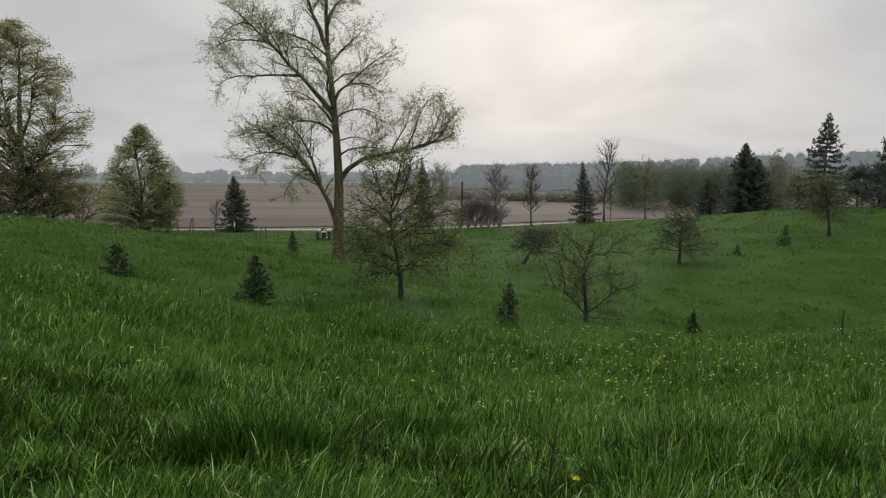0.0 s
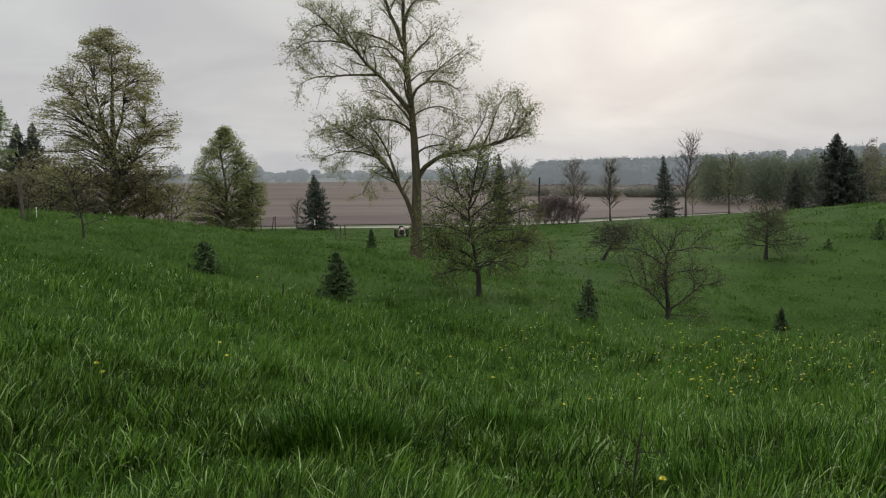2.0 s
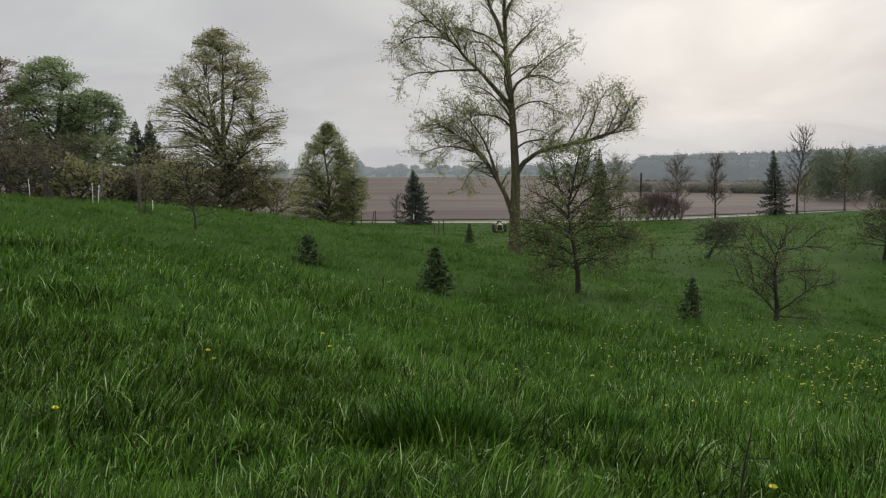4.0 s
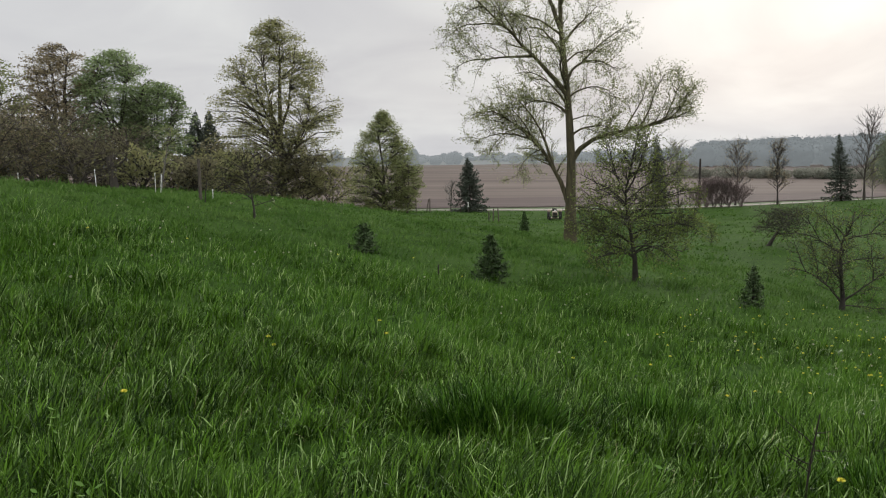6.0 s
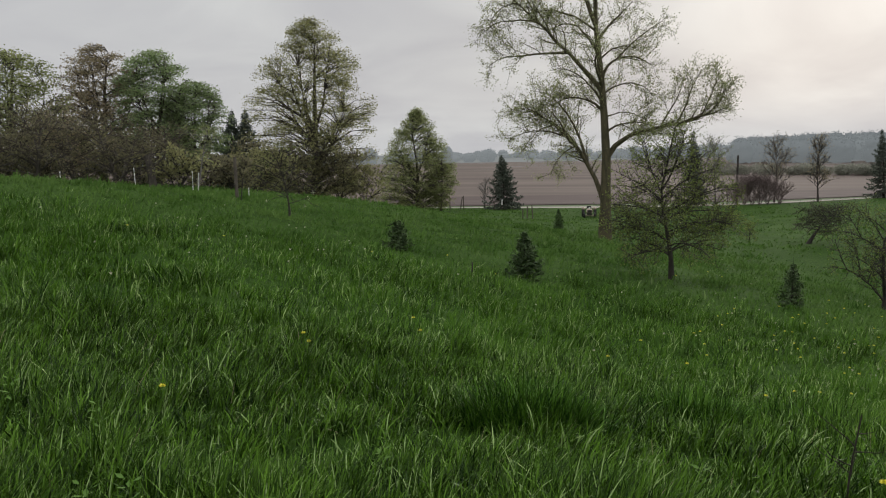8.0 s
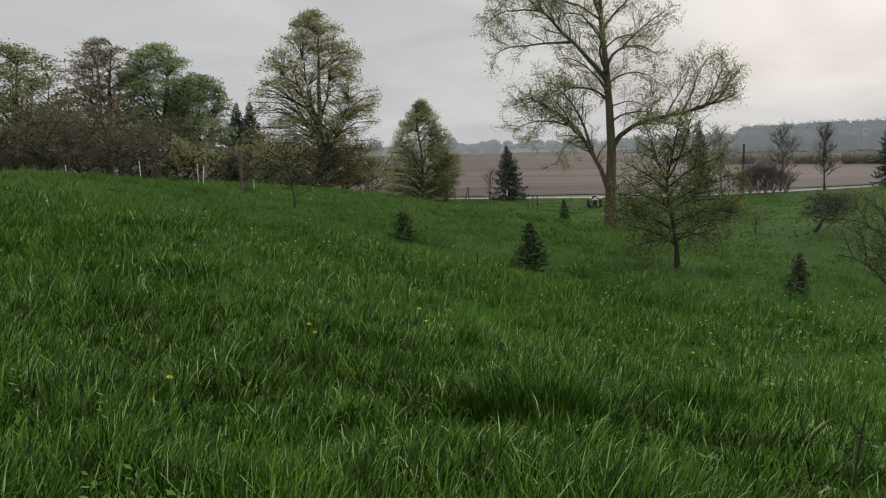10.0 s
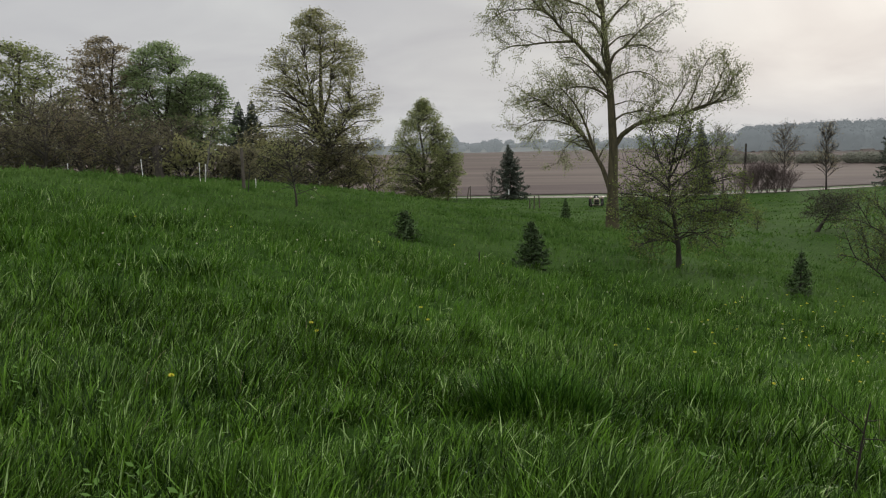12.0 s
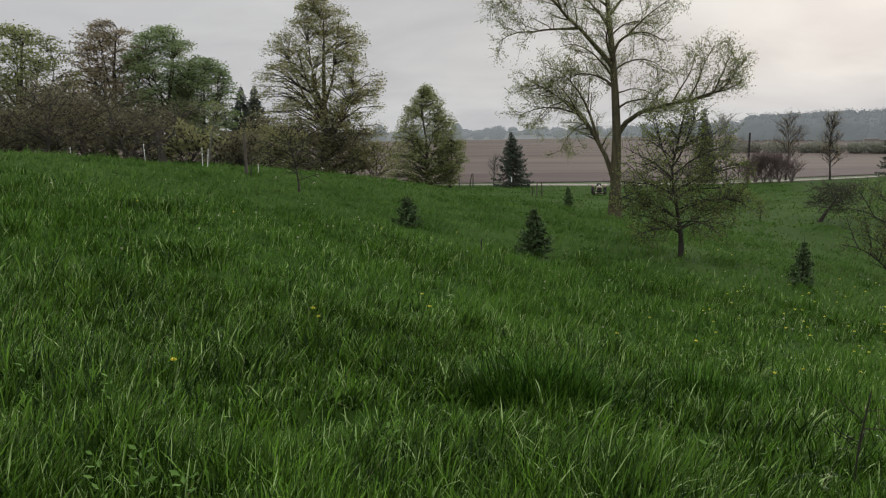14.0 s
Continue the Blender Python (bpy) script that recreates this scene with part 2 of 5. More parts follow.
def mesh_of(name, v, quads=None, tris=None, mat=None, smooth=False, second=None, turn_at=0):
    v = np.asarray(v, np.float32).reshape(-1, 3)
    quads = np.zeros((0, 4), np.int32) if quads is None else np.asarray(quads, np.int32).reshape(-1, 4)
    tris = np.zeros((0, 3), np.int32) if tris is None else np.asarray(tris, np.int32).reshape(-1, 3)
    me = bpy.data.meshes.new(name)
    me.vertices.add(len(v))
    me.vertices.foreach_set("co", v.ravel())
    loops = np.concatenate([quads.ravel(), tris.ravel()]).astype(np.int32)
    me.loops.add(len(loops))
    me.loops.foreach_set("vertex_index", loops)
    starts = np.concatenate([np.arange(len(quads)) * 4, len(quads) * 4 + np.arange(len(tris)) * 3]).astype(np.int32)
    me.polygons.add(len(starts))
    me.polygons.foreach_set("loop_start", starts)
    if smooth:
        me.polygons.foreach_set("use_smooth", np.ones(len(starts), bool))
    me.update(calc_edges=True)
    if mat:
        me.materials.append(mat)
    if second:
        me.materials.append(second)
        me.polygons.foreach_set("material_index", (np.arange(len(starts)) >= turn_at).astype(np.int32))
    return me


class Stock:
    """Gathers tubes and loose quads for one mesh."""

    def __init__(self):
        self.v, self.q, self.n = [], [], 0

    def add(self, v, q):
        self.v.append(np.asarray(v, np.float32))
        self.q.append(np.asarray(q, np.int32) + self.n)
        self.n += len(v)

    def tube(self, pts, r0, r1, sides=5, swell=0.0):
        p = np.array([tuple(a) for a in pts])
        n = len(p)
        t = np.gradient(p, axis=0)
        t /= np.linalg.norm(t, axis=1)[:, None] + 1e-9
        ref = np.array((0.31, 0.95, 0.05)) if abs(t[:, 2]).mean() > 0.6 else np.array((0.05, 0.1, 0.99))
        a = np.cross(t, ref)
        a /= np.linalg.norm(a, axis=1)[:, None] + 1e-9
        b = np.cross(t, a)
        s = np.linspace(0, 1, n)
        r = r0 + (r1 - r0) * s + swell * np.exp(-s * n * 0.9)
        ang = np.arange(sides) * 2 * math.pi / sides
        ring = p[:, None, :] + r[:, None, None] * (np.cos(ang)[None, :, None] * a[:, None, :] + np.sin(ang)[None, :, None] * b[:, None, :])
        i = np.arange(n - 1)[:, None] * sides
        j = np.arange(sides)[None, :]
        k = (j + 1) % sides
        q = np.stack([i + j, i + k, i + k + sides, i + j + sides], -1).reshape(-1, 4)
        self.add(ring.reshape(-1, 3), q)

    def mesh(self, name, mat, smooth=True):
        if not self.n:
            return mesh_of(name, np.zeros((3, 3)), tris=[[0, 1, 2]], mat=mat)
        return mesh_of(name, np.concatenate(self.v), np.concatenate(self.q), mat=mat, smooth=smooth)


def part(name, me, parent, label=""):
    ob = new(name, me)
    ob.parent = parent
    return tagged(ob, label)


def thing(name, place, label, category, group="", turn=0.0):
    ob = new(name)
    ob.matrix_world = Matrix.Translation(place) @ Matrix.Rotation(turn, 4, "Z")
    return tagged(ob, label, category, group)


def leaf_quads(c, a, nrm, size, wide=0.55):
    """Rhombic leaves round the centres c, along a, across a and nrm."""
    a = a / (np.linalg.norm(a, axis=1)[:, None] + 1e-9)
    b = np.cross(nrm, a)
    b /= np.linalg.norm(b, axis=1)[:, None] + 1e-9
    s = size[:, None] * 0.5
    v = np.stack([c - a * s, c + b * s * wide, c + a * s, c - b * s * wide], 1).reshape(-1, 3)
    q = np.arange(len(c) * 4).reshape(-1, 4)
    return v, q


# ---- ground, road, fields ----
def make_ground():
    rr = np.concatenate([[0.0], np.geomspace(0.4, 60, 118), np.geomspace(62, 4600, 50)])
    na = 260
    th = np.arange(na) * 2 * math.pi / na
    x, y = rr[:, None] * np.sin(th)[None], rr[:, None] * np.cos(th)[None]
    v = np.stack([x, y, land(x, y)], -1).reshape(-1, 3)
    i, j = np.arange(len(rr) - 1)[:, None] * na, np.arange(na)[None]
    k = (j + 1) % na
    q = np.stack([i + j, i + na + j, i + na + k, i + k], -1).reshape(-1, 4)
    tagged(new("ground", mesh_of("ground", v, q, mat=SOD, smooth=True)), "rolling green pasture falling into a hollow", "ground", kind="structure")


def road_y(x):
    return 107.0 + 0.28 * np.asarray(x, float)


def strip(name, x0, x1, near, far, up, mat, label, category, nx=160, ny=40, ridge=0.0):
    """A sheet that lies on the land between two lines along the road."""
    xs = np.linspace(x0, x1, nx)
    ts = np.linspace(0, 1, ny) ** 1.6
    near_y, far_y = (road_y(xs) + near), (road_y(xs * 0 + 0) + far + 0.28 * xs)
    x = np.repeat(xs[None], ny, 0)
    y = near_y[None] + (far_y - near_y)[None] * ts[:, None]
    z = land(x, y) + up
    if ridge:
        z = z + ridge * np.sin(np.arange(ny) * 2.4)[:, None]
    v = np.stack([x, y, z], -1).reshape(-1, 3)
    i, j = np.arange(ny - 1)[:, None] * nx, np.arange(nx - 1)[None]
    q = np.stack([i + j, i + j + 1, i + nx + j + 1, i + nx + j], -1).reshape(-1, 4)
    tagged(new(name, mesh_of(name, v, q, mat=mat, smooth=True)), label, category, kind="structure")


make_ground()
strip("gravel_road", -400, 420, -1.7, 1.7, 0.045, GRAVEL, "pale gravel country road along the fields", "road", 240, 4)
strip("road_verge", -400, 420, 1.75, 6.0, 0.04, VERGE, "rough grass verge beyond the gravel road", "ground", 200, 4)
strip("ploughed_field_1", -420, 60, 6.05, 320, 0.08, SOIL, "bare brown ploughed field ready for sowing", "field", 160, 60, 0.05)
strip("ploughed_field_2", 60.05, 420, 6.05, 118, 0.08, SOIL, "bare brown ploughed field beside the woods", "field", 100, 40, 0.05)
strip("ploughed_field_3", 61, 420, 128, 222, 0.08, SOIL, "ploughed field rising to the wooded ridge", "field", 100, 40, 0.05)
strip("far_land", -4000, 4000, 150, 4200, 0.03, FAR_HAZE, "far stubble and woodland floor, paled by haze", "field", 160, 60)
strip("damp_strip", -200, 40, 6.2, 40, 0.16, SOIL_DAMP, "darker damp band of ploughed soil", "field", 120, 14, 0.03)


# ---- trees ----
def bend(rng, p, d, length, n, lift=0.0, wob=0.15):
    pts = [p.copy()]
    d = d.normalized()
    step = length / n
    for _ in range(n):
        d = (d + Vector((rng.gauss(0, wob), rng.gauss(0, wob), rng.gauss(0, wob * 0.7) + lift / n))).normalized()
        p = p + d * step
        pts.append(p)
    return pts


def arc(rng, p, phi, e, length, n, wob=0.06):
    """A limb that sets out at phi and whose rise goes through the three angles e."""
    pts = [p.copy()]
    for i in range(n):
        s = i / max(1, n - 1)
        el = radians(e[0] * (1 - s) * (1 - 2 * s) + 4 * e[1] * s * (1 - s) + e[2] * s * (2 * s - 1))
        ph = radians(phi) + rng.gauss(0, wob * 2)
        d = Vector((math.cos(ph) * math.cos(el), math.sin(ph) * math.cos(el), math.sin(el)))
        d += Vector((rng.gauss(0, wob), rng.gauss(0, wob), rng.gauss(0, wob)))
        p = p + d.normalized() * (length / n)
        pts.append(p)
    return pts


def along(pts, s):
    f = min(max(s, 0.0), 0.999) * (len(pts) - 1)
    i = int(f)
    a, b = pts[i], pts[i + 1]
    return a.lerp(b, f - i), (b - a).normalized()


def side_way(rng, d, spread, up=0.2, flat=1.0):
    r = Vector((rng.gauss(0, 1), rng.gauss(0, 1), rng.gauss(0, 1) * flat))
    r = (r - d * r.dot(d))
    r = r.normalized() if r.length > 1e-3 else Vector((0, 0, 1))
    a = radians(spread * rng.uniform(0.7, 1.3))
    return (d * math.cos(a) + r * math.sin(a) + Vector((0, 0, up * 0.5))).normalized()


def clothe(rng, stock, twigs, limb, r0, sp):
    """Branches and twigs on a limb; keeps the twigs for the leaves."""
    length = sum((limb[i + 1] - limb[i]).length for i in range(len(limb) - 1))
    nb = max(2, int(sp["branches"] * length))
    for b in range(nb):
        s = sp.get("bare", 0.25) + (1 - sp.get("bare", 0.25)) * (b + rng.random()) / nb
        p, d = along(limb, s)
        bl = min(length * 0.6, sp["branch_len"] * rng.uniform(0.6, 1.25)) * (1.15 - 0.55 * s)
        br = bend(rng, p, side_way(rng, d, sp["spread"], sp["up"], sp["flat"]), bl, 4, sp["lift"], sp["wob"])
        rb = max(sp["twig_r"] * 1.5, r0 * (1 - 0.75 * s) * 0.45)
        stock.tube(br, rb, sp["twig_r"], 4 if rb > 0.02 else 3)
        twigs.append((br[-2], (br[-1] - br[-2]), bl * 0.3))
        nt = max(2, int(sp["twigs"] * bl))
        for k in range(nt):
            q, e = along(br, 0.15 + 0.85 * (k + rng.random()) / nt)
            tl = sp["twig_len"] * rng.uniform(0.5, 1.3)
            tw = bend(rng, q, side_way(rng, e, sp["spread"] * 1.1, sp["up"], sp["flat"]), tl, 2, sp["twig_lift"], sp["wob"])
            stock.tube([tw[0], tw[-1]], sp["twig_r"], sp["twig_r"] * 0.45, 3)
            twigs.append((tw[0], tw[-1] - tw[0], tl))


def foliage(seed, twigs, sp):
    """Leaves scattered along the twigs."""
    gen = np.random.default_rng(seed)
    k = sp["leaves"]
    if not k or not twigs:
        return None
    p = np.array([tuple(t[0]) for t in twigs])
    d = np.array([tuple(t[1]) for t in twigs])
    p, d = np.repeat(p, k, 0), np.repeat(d, k, 0)
    if k > 1:
        keep = gen.random(len(p)) < sp.get("keep", 1.0)
        p, d = p[keep], d[keep]
    n = len(p)
    c = p + d * gen.uniform(0.15, 1.15, (n, 1)) + gen.normal(0, sp["cloud"], (n, 3)) * np.array((1, 1, sp["layer"]))
    a = d + gen.normal(0, 0.5, (n, 3)) * np.linalg.norm(d, axis=1)[:, None]
    a[:, 2] = a[:, 2] * sp["layer"] - sp.get("hang", 0.0) * np.linalg.norm(d, axis=1)
    nrm = gen.normal(0, 1, (n, 3)) * np.array((1, 1, 0.6))
    nrm[:, 2] += sp.get("level", 1.0)
    return leaf_quads(c, a, nrm, sp["leaf"] * gen.uniform(0.6, 1.35, n), 0.6)


BASIC = dict(branches=1.6, branch_len=1.6, spread=48, up=0.25, flat=0.8, lift=0.15, wob=0.14, twigs=5.0, twig_len=0.5, twig_lift=0.1, twig_r=0.008, leaves=8, cloud=0.12, layer=0.6,
             leaf=0.10, bare=0.22)


def finish(tree, seed, trunk, limbs, twigs, bark, leafmat, sp, crown_label):
    part("trunk", trunk.mesh("trunk", bark), tree)
    for st in limbs:
        part("limb", st.mesh("limb", bark), tree)
    leaves = foliage(seed, twigs, sp)
    if leaves:
        part("crown", mesh_of("crown", *leaves, mat=leafmat), tree, crown_label)


def broad_tree(name, place, label, category, seed, height, width, sp, bark, leafmat, crown_label="", trunk_r=0.2, limbs=16, start=0.15, rise=(25, 70), profile=None, lean=(0.0, 0.0), stems=1,
               stem_spread=0.0, group="", outline=None):
    """A tree or shrub with one or several stems; limbs follow the profile of its crown."""
    rng = random.Random(seed)
    sp = {**BASIC, **sp}
    tree = thing(name, place, label, category, group)
    trunk, parts, twigs = Stock(), [], []
    profile = profile or (lambda h: math.sin(math.pi * min(1, 0.18 + 0.82 * h)) ** 0.8)
    for k in range(stems):
        ph = rng.uniform(0, 6.28)
        off = stem_spread * (0.0 if stems == 1 else rng.uniform(0.5, 1.0))
        d = Vector((lean[0] + math.cos(ph) * off, lean[1] + math.sin(ph) * off, 1))
        hh = height * (1.0 if k == 0 else rng.uniform(0.75, 0.97))
        stem = bend(rng, Vector((math.cos(ph) * off * 0.25, math.sin(ph) * off * 0.25, -0.12)), d, hh * 0.93, 9, 0.25 * off, 0.045 + 0.06 * off)
        trunk.tube(stem, trunk_r * (1 if stems == 1 else 0.75), trunk_r * 0.08, 9 if trunk_r > 0.12 else 6, trunk_r * 0.45)
        nl = max(3, limbs // stems)
        for i in range(nl):
            h = start + (0.97 - start) * ((i + rng.random()) / nl)
            p, _ = along(stem, h)
            phi = (i * 137.5 + rng.uniform(-30, 30) + k * 80) % 360
            el = rise[0] + (rise[1] - rise[0]) * h + rng.uniform(-8, 8)
            length = max(0.25, width * 0.5 * profile((h - start) / (1 - start)) * rng.uniform(0.68, 1.2) / max(0.35, math.cos(radians(el)) + 0.15))
            length = min(length, (height * 1.02 - p.z) / max(0.25, math.sin(radians(el))) if el > 15 else length)
            if outline:
                # the limb ends where it meets the crown's outline
                e = radians(el * 0.76)
                length = 0.3
                while length < height and length * math.cos(e) + 0.35 < width * 0.5 * np.interp((p.z + length * math.sin(e) + 0.3) / height, *outline):
                    length += 0.15
                length *= rng.uniform(0.72, 1.03)
            limb = arc(rng, p, phi, (el, el * 0.75, el * 0.55 + sp.get("tip", 0)), max(0.2, length), 6)
            r0 = max(sp["twig_r"] * 2, trunk_r * (1 - h * 0.85) * 0.42)
            st = Stock()
            st.tube(limb, r0, sp["twig_r"] * 1.3, 5)
            clothe(rng, st, twigs, limb, r0, sp)
            parts.append(st)
        clothe(rng, trunk, twigs, stem[-3:], trunk_r * 0.2, {**sp, "bare": 0.1})
    finish(tree, seed, trunk, parts, twigs, bark, leafmat, sp, crown_label)
    return tree


def layered_tree(name, place, label, category, seed, height, width, outline, bark, leafmat, crown_label, trunk_r=0.3, leaders=5, fork=0.28, start=0.08, pads=130, pad=1.0, leaves=150, leaf=0.13,
                 lean=0.0, thick=0.22, steep=1.0):
    """A maple: rising leaders from a low fork, whose branches carry level pads of leaves inside the crown's outline."""
    rng, gen = random.Random(seed), np.random.default_rng(seed)
    tree = thing(name, place, label, category)
    trunk = Stock()
    stem = bend(rng, Vector((0, 0, -0.15)), Vector((lean, 0, 1)), height * 0.95, 10, 0.0, 0.035)
    trunk.tube(stem, trunk_r, 0.02, 10, trunk_r * 0.5)
    ways, woods_of = [stem], [trunk]
    for k in range(leaders):
        p, _ = along(stem, fork + 0.3 * k / max(1, leaders))
        phi = k * 360 / leaders + rng.uniform(-25, 25)
        top = height * rng.uniform(0.72, 0.92)
        way = arc(rng, p, phi, (48 * steep, 66 * steep, 80), (top - p.z) / math.sin(radians(66)), 8, 0.05)
        inside = [q for q in way if math.hypot(q.x - lean * q.z, q.y) < 0.62 * 0.5 * width * float(np.interp(q.z / height, *outline)) and q.z < 0.9 * height]
        way = inside if len(inside) > 2 else way[:3]
        st = Stock()
        st.tube(way, trunk_r * 0.36, 0.015, 6, trunk_r * 0.15)
        ways.append(way)
        woods_of.append(st)
    nodes = [(w, q, j / (len(ways[w]) - 1)) for w in range(len(ways)) for j, q in enumerate(ways[w])]
    C, A, N, S = [], [], [], []
    for i in range(pads):
        h = start + (0.985 - start) * ((i + rng.random()) / pads)
        full = width * 0.5 * float(np.interp(h, *outline)) - pad * 0.55
        if rng.random() > 0.35 + 0.65 * float(np.interp(h, *outline)):
            continue
        r = max(0.05, full) * (rng.uniform(0.12, 1.0) ** 0.55)
        ph = rng.uniform(0, 6.283)
        c = Vector((math.cos(ph) * r + lean * h * height, math.sin(ph) * r, h * height - pad * 0.2))
        w, q, _ = min(nodes, key=lambda n: (c - n[1]).length + (2.5 if n[1].z > c.z - 0.25 * (c - n[1]).length else 0))
        mid = q.lerp(c, 0.55) + Vector((rng.gauss(0, 0.15), rng.gauss(0, 0.15), 0.12 * (c - q).length))
        st = woods_of[w]
        st.tube([q, q.lerp(mid, 0.5), mid, c], 0.02 + 0.011 * (c - q).length, 0.012, 4)
        size = pad * rng.uniform(0.65, 1.25) * (0.6 + 0.4 * min(1.0, max(0.0, full)))
        for k in range(5):
            e = Vector((math.cos(ph + k * 1.257), math.sin(ph + k * 1.257), rng.uniform(-0.12, 0.2))) * size * rng.uniform(0.6, 0.95)
            st.tube([mid.lerp(c, rng.uniform(0.2, 1.0)), c + e], 0.012, 0.006, 3)
        m = int(leaves * size * size / pad / pad)
        turn, out = gen.uniform(0, 6.283, m), np.sqrt(gen.random(m)) * size * gen.uniform(0.75, 1.0, m)
        g = np.stack([np.cos(turn) * out, np.sin(turn) * out, gen.normal(0, 0.5 * thick * size, m)], 1)
        g[:, 2] -= 0.22 * (g[:, 0] ** 2 + g[:, 1] ** 2) / size
        C.append(np.array(tuple(c)) + g)
        A.append(gen.normal(0, 1, (m, 3)) * np.array((1, 1, 0.35)))
        N.append(gen.normal(0, 0.75, (m, 3)) + np.array((0, 0, 1.1)))
        S.append(leaf * gen.uniform(0.6, 1.35, m))
    part("trunk", trunk.mesh("trunk", bark), tree)
    for st in woods_of[1:]:
        part("limb", st.mesh("limb", bark), tree)
    part("crown", mesh_of("crown", *leaf_quads(np.concatenate(C), np.concatenate(A), np.concatenate(N), np.concatenate(S), 0.65), mat=leafmat), tree, crown_label)
    return tree


def spruce(name, place, label, seed, height, width, needles=NEEDLE, dense=1.0, category="spruce", low=0.05, group="", whorl=0.34, perk=0.0, taper=0.9, lead_up=0.03):
    rng = random.Random(seed)
    gen = np.random.default_rng(seed)
    tree = thing(name, place, label, category, group)
    trunk = Stock()
    stem = bend(rng, Vector((0, 0, -0.1)), Vector((0, 0, 1)), height, 10, 0.05, 0.012)
    trunk.tube(stem, 0.016 * height + 0.008, 0.006, 7, 0.01 * height)
    boughs = []
    whorl = max(whorl, height / 34)
    z = low * height
    while z < height * 0.985:
        h = z / height
        reach = width * 0.56 * ((1 - h) ** taper) * (0.75 + 0.25 * min(1, h / 0.12)) + 0.03 * height * (1 - h) + 0.02
        n = int((6 if h < 0.75 else 5) * (1.0 if dense < 1.2 else 1.3))
        ph0 = rng.uniform(0, 6.28)
        for i in range(n):
            ph = ph0 + i * 6.283 / n + rng.uniform(-0.25, 0.25)
            ln = reach * rng.uniform(0.72, 1.18)
            e0 = -12 + perk + (62 - perk * 0.5) * h ** 1.6 + rng.uniform(-7, 7)
            p, _ = along(stem, h)
            bough = arc(rng, p, math.degrees(ph), (e0, e0 - 10, e0 + 22), ln, 4, 0.03)
            P, D, L = [], [], []
            wood = Stock()
            wood.tube(bough, 0.005 * height * (1 - h) + 0.004, 0.003, 3)
            m = max(6, int(dense * 38 * ln / max(0.35, width * 0.25) ** 0.5))
            for _ in range(m):
                s = rng.uniform(0.12, 1.0)
                q, d = along(bough, s)
                P.append(tuple(q))
                sd = side_way(rng, d, 52, 0.0, 0.25)
                D.append(tuple(sd))
                L.append(min(0.06 + 0.025 * width + 0.26 * ln * (1.1 - s), 0.22 + 0.028 * width) * rng.uniform(0.7, 1.3))
            P, D, L = np.array(P), np.array(D), np.array(L)
            nrm = gen.normal(0, 0.55, (len(P), 3)) + np.array((0, 0, 1.0))
            c = P + D * L[:, None] * 0.45
            c[:, 2] -= L * 0.12
            D[:, 2] -= 0.18
            solid = sum(len(k) for k in wood.q)
            wood.add(*leaf_quads(c, D, nrm, L, 0.42))
            boughs.append(mesh_of("bough", np.concatenate(wood.v), np.concatenate(wood.q), mat=BARK_DARK, second=needles, turn_at=solid))
        z += whorl * (1.0 - 0.45 * h) * rng.uniform(0.85, 1.15)
    part("trunk", trunk.mesh("trunk", BARK_DARK), tree)
    for me in boughs:
        part("bough", me, tree)
    # the leading shoot
    lead = Stock()
    lead.tube([Vector((stem[-1].x, stem[-1].y, stem[-1].z - 0.05)), Vector((stem[-1].x, stem[-1].y, stem[-1].z + lead_up * height))], 0.012 + 0.002 * height, 0.004, 5)
    part("leader", lead.mesh("leader", needles), tree)
    return tree


def limbed_tree(tree, seed, stem, trunk_r, table, forks, sp, bark, leafmat, crown_label, tops=()):
    """A tree whose main limbs are set one by one. table: height on the trunk, way it goes, rise at its start, middle and end, length, thickness;
    forks: the limb it forks from and how far out, then the same; tops: stretches of the trunk that bear twigs of their own."""
    rng = random.Random(seed)
    stem = [Vector(p) for p in stem]
    trunk = Stock()
    trunk.tube(stem, trunk_r, trunk_r * 0.11, 12, trunk_r * 0.43)
    limbs, twigs, made = [], [], []
    lengths = [p.z for p in stem]
    for h, phi, e, ln, r in table:
        i = max(k for k in range(len(stem) - 1) if lengths[k] <= h)
        p = stem[i].lerp(stem[i + 1], (h - lengths[i]) / (lengths[i + 1] - lengths[i]))
        made.append((arc(rng, p, phi, e, ln, 9, 0.07), r))
    for k, s, phi, e, ln, r in forks:
        made.append((arc(rng, along(made[k][0], s)[0], phi, e, ln, 7, 0.07), r))
    for pts, r in made:
        st = Stock()
        st.tube(pts, r, sp["twig_r"] * 1.5, 7, r * 0.25)
        clothe(rng, st, twigs, pts, r, sp)
        limbs.append(st)
    for a, b, more in tops:
        clothe(rng, trunk, twigs, stem[a:b], 0.1, {**sp, "bare": 0.0, **more})
    finish(tree, seed, trunk, limbs, twigs, bark, leafmat, sp, crown_label)


